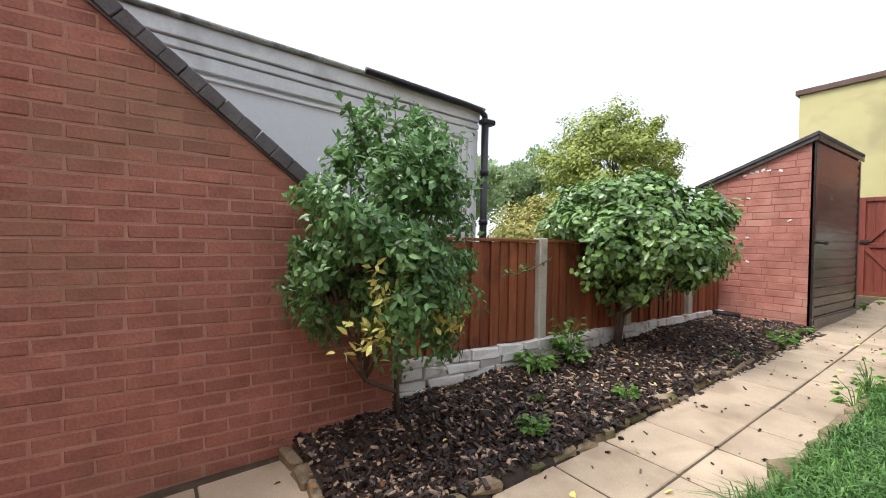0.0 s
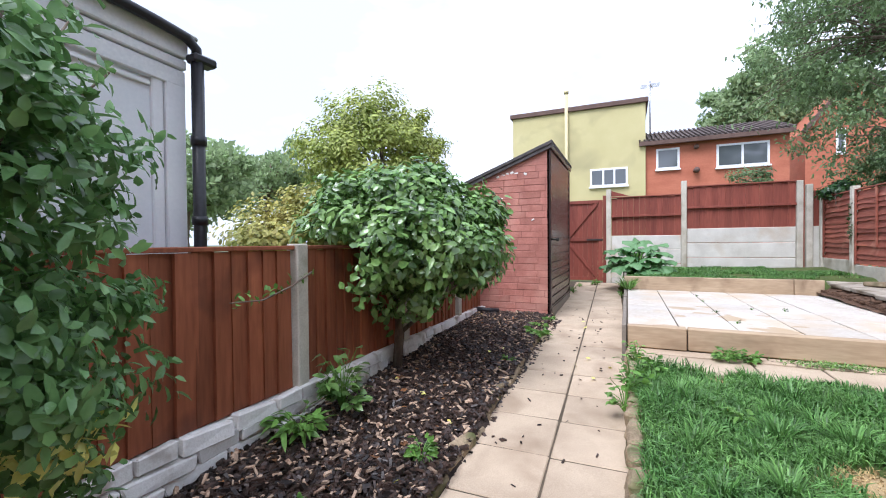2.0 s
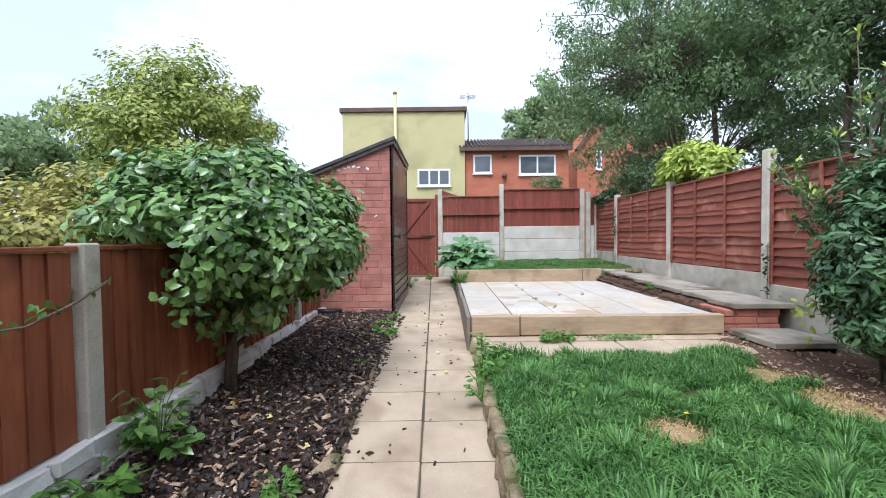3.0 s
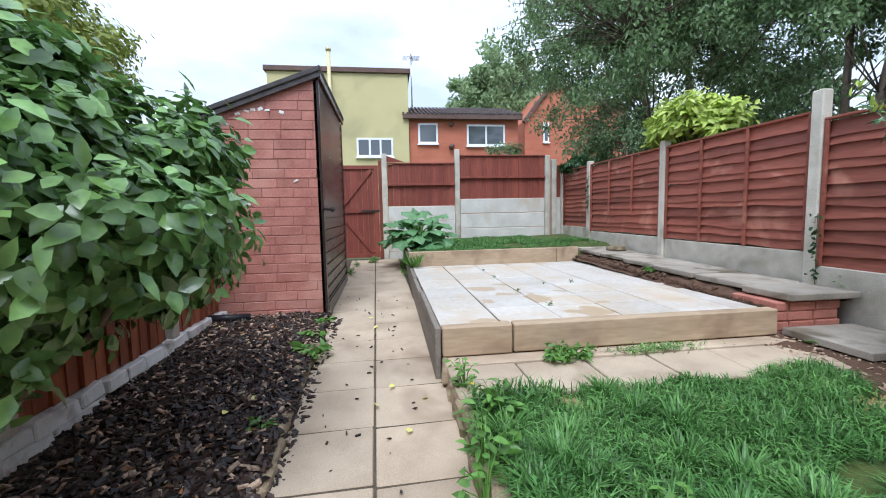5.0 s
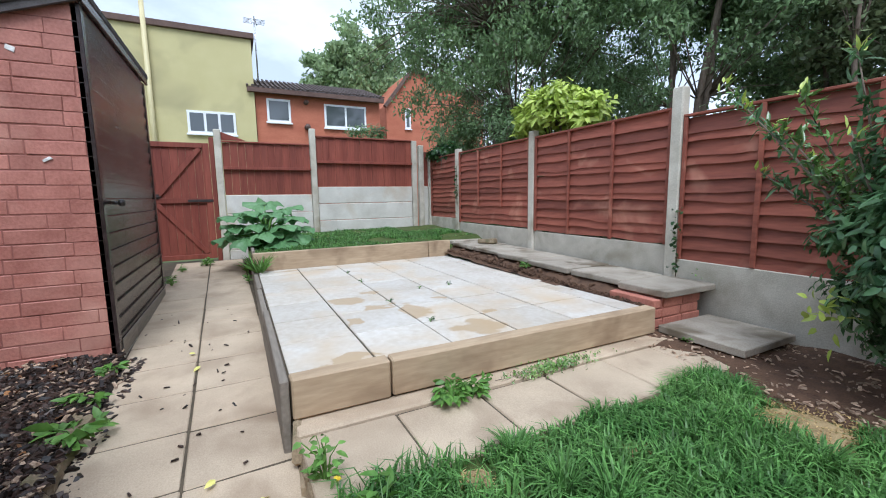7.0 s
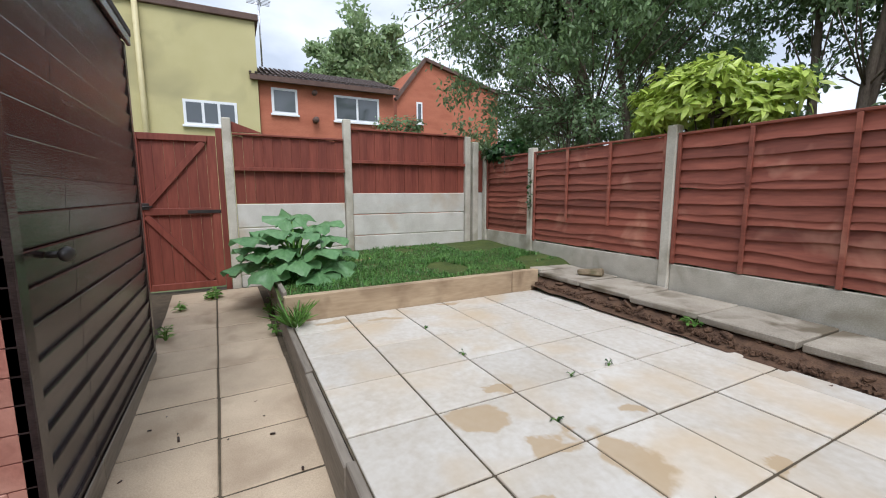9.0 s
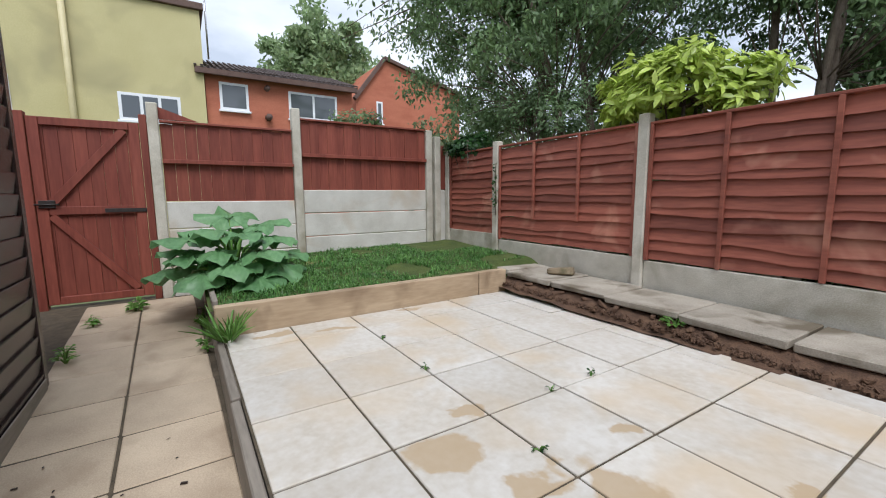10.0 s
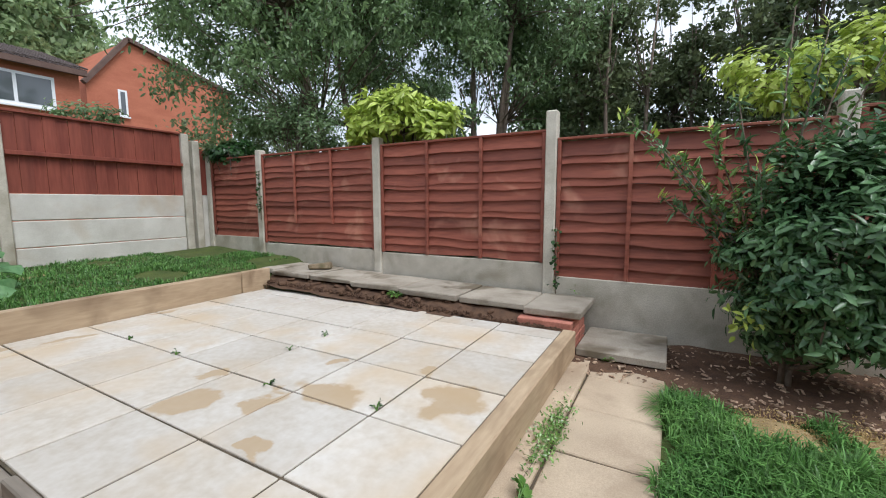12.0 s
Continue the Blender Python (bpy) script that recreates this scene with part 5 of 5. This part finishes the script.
for a, b, r in BARE:
    r = r * 0.7
    V = [(a, b, lawn_z(a, b) + 0.012)]
    for i in range(18):
        q = i / 18 * 2 * math.pi
        rr = r * (1 + 0.3 * noise.noise((math.cos(q) * 2 + a, math.sin(q) * 2, b)))
        x, y = a + rr * math.cos(q), b + rr * math.sin(q)
        V.append((x, y, lawn_z(x, y) + 0.004))
    ob = link("bare_patch", V, [(0, 1 + i, 1 + (i + 1) % 18) for i in range(18)], M_PATCH, None, "", True)
    tagged(ob, "bare straw-coloured earth patch in the lawn", "ground", kind="structure")


def tussocks(name, spots, zf, mat, label, seed):
    """Thick clumps of long blades that arch out and down all round."""
    rng = np.random.default_rng(seed)
    V, F = [], []
    for cx, cy, size in spots:
        for b in range(int(150 * size / 0.2)):
            a = rng.uniform(0, 2 * math.pi)
            L = size * rng.uniform(0.55, 1.15)
            out = rng.uniform(0.25, 1.0)
            dx, dy = math.cos(a), math.sin(a)
            r0 = 0.035 * math.sqrt(rng.uniform(0, 1))
            x, y = cx + dx * r0, cy + dy * r0
            z = zf(cx, cy) - 0.008
            w = 0.0034 * rng.uniform(0.7, 1.3)
            sx, sy = -dy * w, dx * w
            base = len(V)
            for u, k in ((0.0, 1.0), (0.4, 1.0), (0.75, 0.75)):
                px, py = x + dx * L * out * u * (0.5 + 0.5 * u), y + dy * L * out * u * (0.5 + 0.5 * u)
                pz = z + L * (u * 1.0 - out * 0.72 * u * u)
                V += [(px - sx * k, py - sy * k, pz), (px + sx * k, py + sy * k, pz)]
            V.append((x + dx * L * out, y + dy * L * out, z + L * (1.0 - out * 0.78)))
            F += [(base, base + 1, base + 3, base + 2), (base + 2, base + 3, base + 5, base + 4), (base + 4, base + 5, base + 6)]
    return tagged(link(name, V, F, mat), label, "grass", kind="stuff")


tus_rng = random.Random(81)
tus = [(2.15, -0.02, 0.26)]
while len(tus) < 190:
    tx, ty = tus_rng.uniform(0.8, 4.3), tus_rng.uniform(-2.3, 0.34)
    if lawn_keep(tx, ty) and all((tx - a) ** 2 + (ty - b) ** 2 > (r + 0.1) ** 2 for a, b, r in BARE):
        tus.append((tx, ty, tus_rng.uniform(0.13, 0.22)))
tussocks("grass_tussocks", tus, lawn_z, M_GRASS, "long arching tussocks of green grass", 82)


# ---- weeds and small plants ----
def weed(x, y, z, r, n, leaf, mat, label, seed, tall=0.3, name="weed", width=0.5, category="weed"):
    rng = np.random.default_rng(seed)
    ob = thing(name, label, category, at=(x, y, z))
    V, F = [], []
    P, D = [], []
    for k in range(n):
        a = rng.uniform(0, 2 * math.pi)
        e = np.array((math.cos(a) * r * rng.uniform(0.2, 1), math.sin(a) * r * rng.uniform(0.2, 1), tall * rng.uniform(0.25, 1.0)))
        tube_into(V, F, [(0, 0, -0.01), tuple(e * np.array((0.4, 0.4, 0.7))), tuple(e)], [0.004, 0.003, 0.002], 4)
        for j in range(3):
            P.append(e * (0.65 + 0.35 * j / 2))
            D.append(np.array((math.cos(a + (j - 1) * 0.9), math.sin(a + (j - 1) * 0.9), rng.uniform(-0.2, 0.5))))
    link("stalk_frame", V, F, L_WEED, ob)
    leaves("foliage", P, D, leaf, leaf * width, mat, ob, rng, 0.25)
    return ob


W = "green leafy weed growing at the path edge"
for i, (x, y, z, r, n, lf, tall) in enumerate(((1.62, 1.52, -0.02, 0.10, 16, 0.06, 0.10), (2.55, 1.50, 0.02, 0.11, 18, 0.06, 0.10), (5.35, 1.42, 0.10, 0.14, 16, 0.09, 0.07), (5.7, 1.47, 0.12, 0.10, 12, 0.07, 0.07), (4.3, 1.5, 0.07, 0.06, 9, 0.05, 0.06), (3.72, 0.47, 0.08, 0.13, 22, 0.06, 0.34), (3.55, 0.50, 0.06, 0.12, 16, 0.055, 0.22), (4.40, 0.42, 0.14, 0.09, 16, 0.045, 0.22),
                                           (4.70, -0.28, 0.17, 0.11, 26, 0.06, 0.12), (4.72, -0.42, 0.17, 0.09, 16, 0.055, 0.08), (9.95, 1.12, 0.25, 0.09, 14, 0.07, 0.12), (8.75, 1.43, 0.21, 0.07, 22, 0.035, 0.13), (9.1, 0.58, 0.22, 0.05, 14, 0.05, 0.2), (8.5, 0.58, 0.2, 0.04, 10, 0.05, 0.12), (9.6, 1.40, 0.24, 0.05, 10, 0.05, 0.1), (6.1, 1.45, 0.14, 0.08, 10, 0.06, 0.06), (4.05, 0.30, 0.16, 0.10, 16, 0.07, 0.16), (3.3, -0.1, 0.14, 0.09, 12, 0.06, 0.12), (4.62, -2.12, 0.17, 0.06, 10, 0.035, 0.06), (6.5, -2.16, 0.44, 0.10, 14, 0.04, 0.06), (5.0, -2.82, 0.5, 0.03, 8, 0.05, 0.1))):
    weed(x, y, z, r, n, lf, L_WEED, W, 100 + i, tall)
weed(2.82, 2.24, 0.06, 0.20, 40, 0.085, L_CAMELLIA, "leafy green seedling shrub beside the fence post", 130, 0.42, "seedling_shrub", 0.6, "shrub")
weed(2.45, 2.28, 0.05, 0.16, 18, 0.12, L_WEED, "low fern growing at the foot of the fence", 131, 0.16, "fern", 0.3, "fern")
weed(1.98, 1.85, 0.0, 0.05, 6, 0.04, L_WEED, "small green seedling in the mulch", 133, 0.05)
mrng = np.random.default_rng(132)
creeper = thing("creeping_weed", "low creeping weed mat at the sleeper foot", "weed", at=(4.74, -1.0, 0.18))
mp = mrng.normal(0, 1, (700, 3)) * np.array((0.035, 0.17, 0.0)) + np.array((0, 0, 0.008))
mp[:, 2] += mrng.uniform(0, 0.03, 700)
leaves("foliage", mp, mrng.normal(0, 1, (700, 3)) + np.array((0, 0, 0.6)), 0.022, 0.010, L_CAMELLIA, creeper, mrng)
V, F = [], []
for k in range(14):
    tube_into(V, F, [(0, 0, 0.004), (mrng.normal(0, 0.03), mrng.normal(0, 0.16), 0.01)], [0.002, 0.0015], 4)
link("runner", V, F, M_BARK, creeper)
for i, (x, y) in enumerate(((6.08, -0.43), (6.96, -0.43), (6.40, -1.14), (6.40, -0.83), (7.56, -0.43), (5.42, -0.49))):
    weed(x, y, PZ, 0.03, 4, 0.018, L_IVY, "tiny weed in a patio joint", 140 + i, 0.035)
rg = np.random.default_rng(150)
tuft = thing("grass_tuft", "tall pale green grass tuft at the patio edge", "grass", at=(8.07, 0.47, 0.375))
a = rg.uniform(0, 6.28, 70)
leaves("blade_tuft", np.stack([np.cos(a) * 0.03, np.sin(a) * 0.03, np.zeros(70)], 1), np.stack([np.cos(a) * 0.6, np.sin(a) * 0.6, rg.uniform(0.5, 1.6, 70)], 1), 0.24, 0.018, L_WEED, tuft, rg, 0.25)
for i, (x, y, z) in enumerate(((3.42, -0.05, 0.2), (4.28, 0.40, 0.24), (3.0, -0.6, 0.2), (2.0, -0.9, 0.2))):
    fl = thing("dandelion", "small yellow flower in the grass", "flower", "yellow flowers", at=(x, y, z))
    tube("stalk", [(0, 0, -0.08), (0.003, 0, 0)], 0.002, L_WEED, fl, "", 5)
    q = np.linspace(0, 2 * math.pi, 15)[:-1]
    leaves("flower_head", np.zeros((14, 3)), np.stack([np.cos(q), np.sin(q), np.full(14, 0.35)], 1), 0.018, 0.009, L_FLOWER, fl, rg, 0.1)

# rhubarb: broad crinkled leaves on thick stalks
rhub = thing("rhubarb_plant", "large rhubarb plant with broad crinkled leaves", "plant", at=(9.25, 0.30, 0.57))
for k in range(26):
    a = k * 2.399
    rad = 0.10 + 0.46 * math.sqrt((k + 0.5) / 26)
    hh = 0.58 - 0.48 * (rad / 0.56) ** 2 + rg.uniform(-0.03, 0.03)
    c0 = Vector((math.cos(a) * rad * 0.75, math.sin(a) * rad * 0.75, max(hh, 0.04)))
    tube("stalk", [(0, 0, 0), (c0.x * 0.4, c0.y * 0.4, c0.z * 0.75), tuple(c0)], [0.014, 0.012, 0.009], L_WEED, rhub, "", 6)
    V, F = [c0], []
    size = rg.uniform(0.15, 0.235)
    nr, ns = 5, 30
    out = Vector((math.cos(a), math.sin(a), 0.55 - rad * 1.5 + rg.uniform(-0.2, 0.2))).normalized()
    sd = Vector((-math.sin(a), math.cos(a), 0))
    up = out.cross(sd) * -1
    if up.z < 0:
        up = -up
    for r in range(1, nr + 1):
        for s in range(ns):
            q = s / ns * 2 * math.pi
            rr = size * r / nr * (1 + 0.13 * math.cos(q * 5 + k) * (r >= nr - 1) + 0.05 * math.sin(q * 13 + k) * (r == nr)) * (1.15 if math.cos(q) > 0 else 0.85)
            wv = (0.030 * math.sin(q * 6 + k) + 0.016 * math.sin(q * 11 + 2 * k)) * (r / nr) - 0.05 * (r / nr) ** 2 + 0.006 * rg.normal()
            V.append(c0 + out * (rr * math.cos(q) + size * 0.4) + sd * rr * math.sin(q) + up * wv)
    for s in range(ns):
        F.append((0, 1 + s, 1 + (s + 1) % ns))
    for r in range(nr - 1):
        for s in range(ns):
            F.append((1 + r * ns + s, 1 + (r + 1) * ns + s, 1 + (r + 1) * ns + (s + 1) % ns, 1 + r * ns + (s + 1) % ns))
    link("leaf", V, F, L_RHUB, rhub, "", True)

# twig poking through the board fence
twig = thing("trailing_twig", "thin leafy twig trailing along the board fence", "twig")
tp = [(2.75, 2.42, 1.0), (2.5, 2.36, 0.93), (2.25, 2.32, 0.88), (2.05, 2.33, 0.89)]
tube("stem", tp, [0.007, 0.006, 0.005, 0.003], M_BARK, twig, "", 6)
tt = rg.uniform(0, 1, 26)
leaves("foliage", np.stack([2.75 - 0.7 * tt, 2.40 - 0.08 * tt, 1.0 - 0.12 * tt + rg.normal(0, 0.02, 26)], 1), rg.normal(0, 1, (26, 3)), 0.05, 0.026, L_WEED, twig, rg)
climb = thing("climbing_ivy", "thin ivy climbing a concrete post", "ivy")
for x0, z0, z1 in ((5.16, 0.55, 1.1), (9.15, 1.2, 1.75)):
    t = rg.uniform(z0, z1, 46)
    leaves("foliage", np.stack([x0 + rg.normal(0, 0.02, 46), np.full(46, RY + 0.06) + rg.uniform(0, 0.03, 46), t], 1), rg.normal(0, 1, (46, 3)), 0.04, 0.032, L_IVY, climb, rg)
    tube("stem", [(x0, RY + 0.062, z0 - 0.1), (x0 + 0.01, RY + 0.062, z1)], 0.004, M_BARK, climb, "", 5)
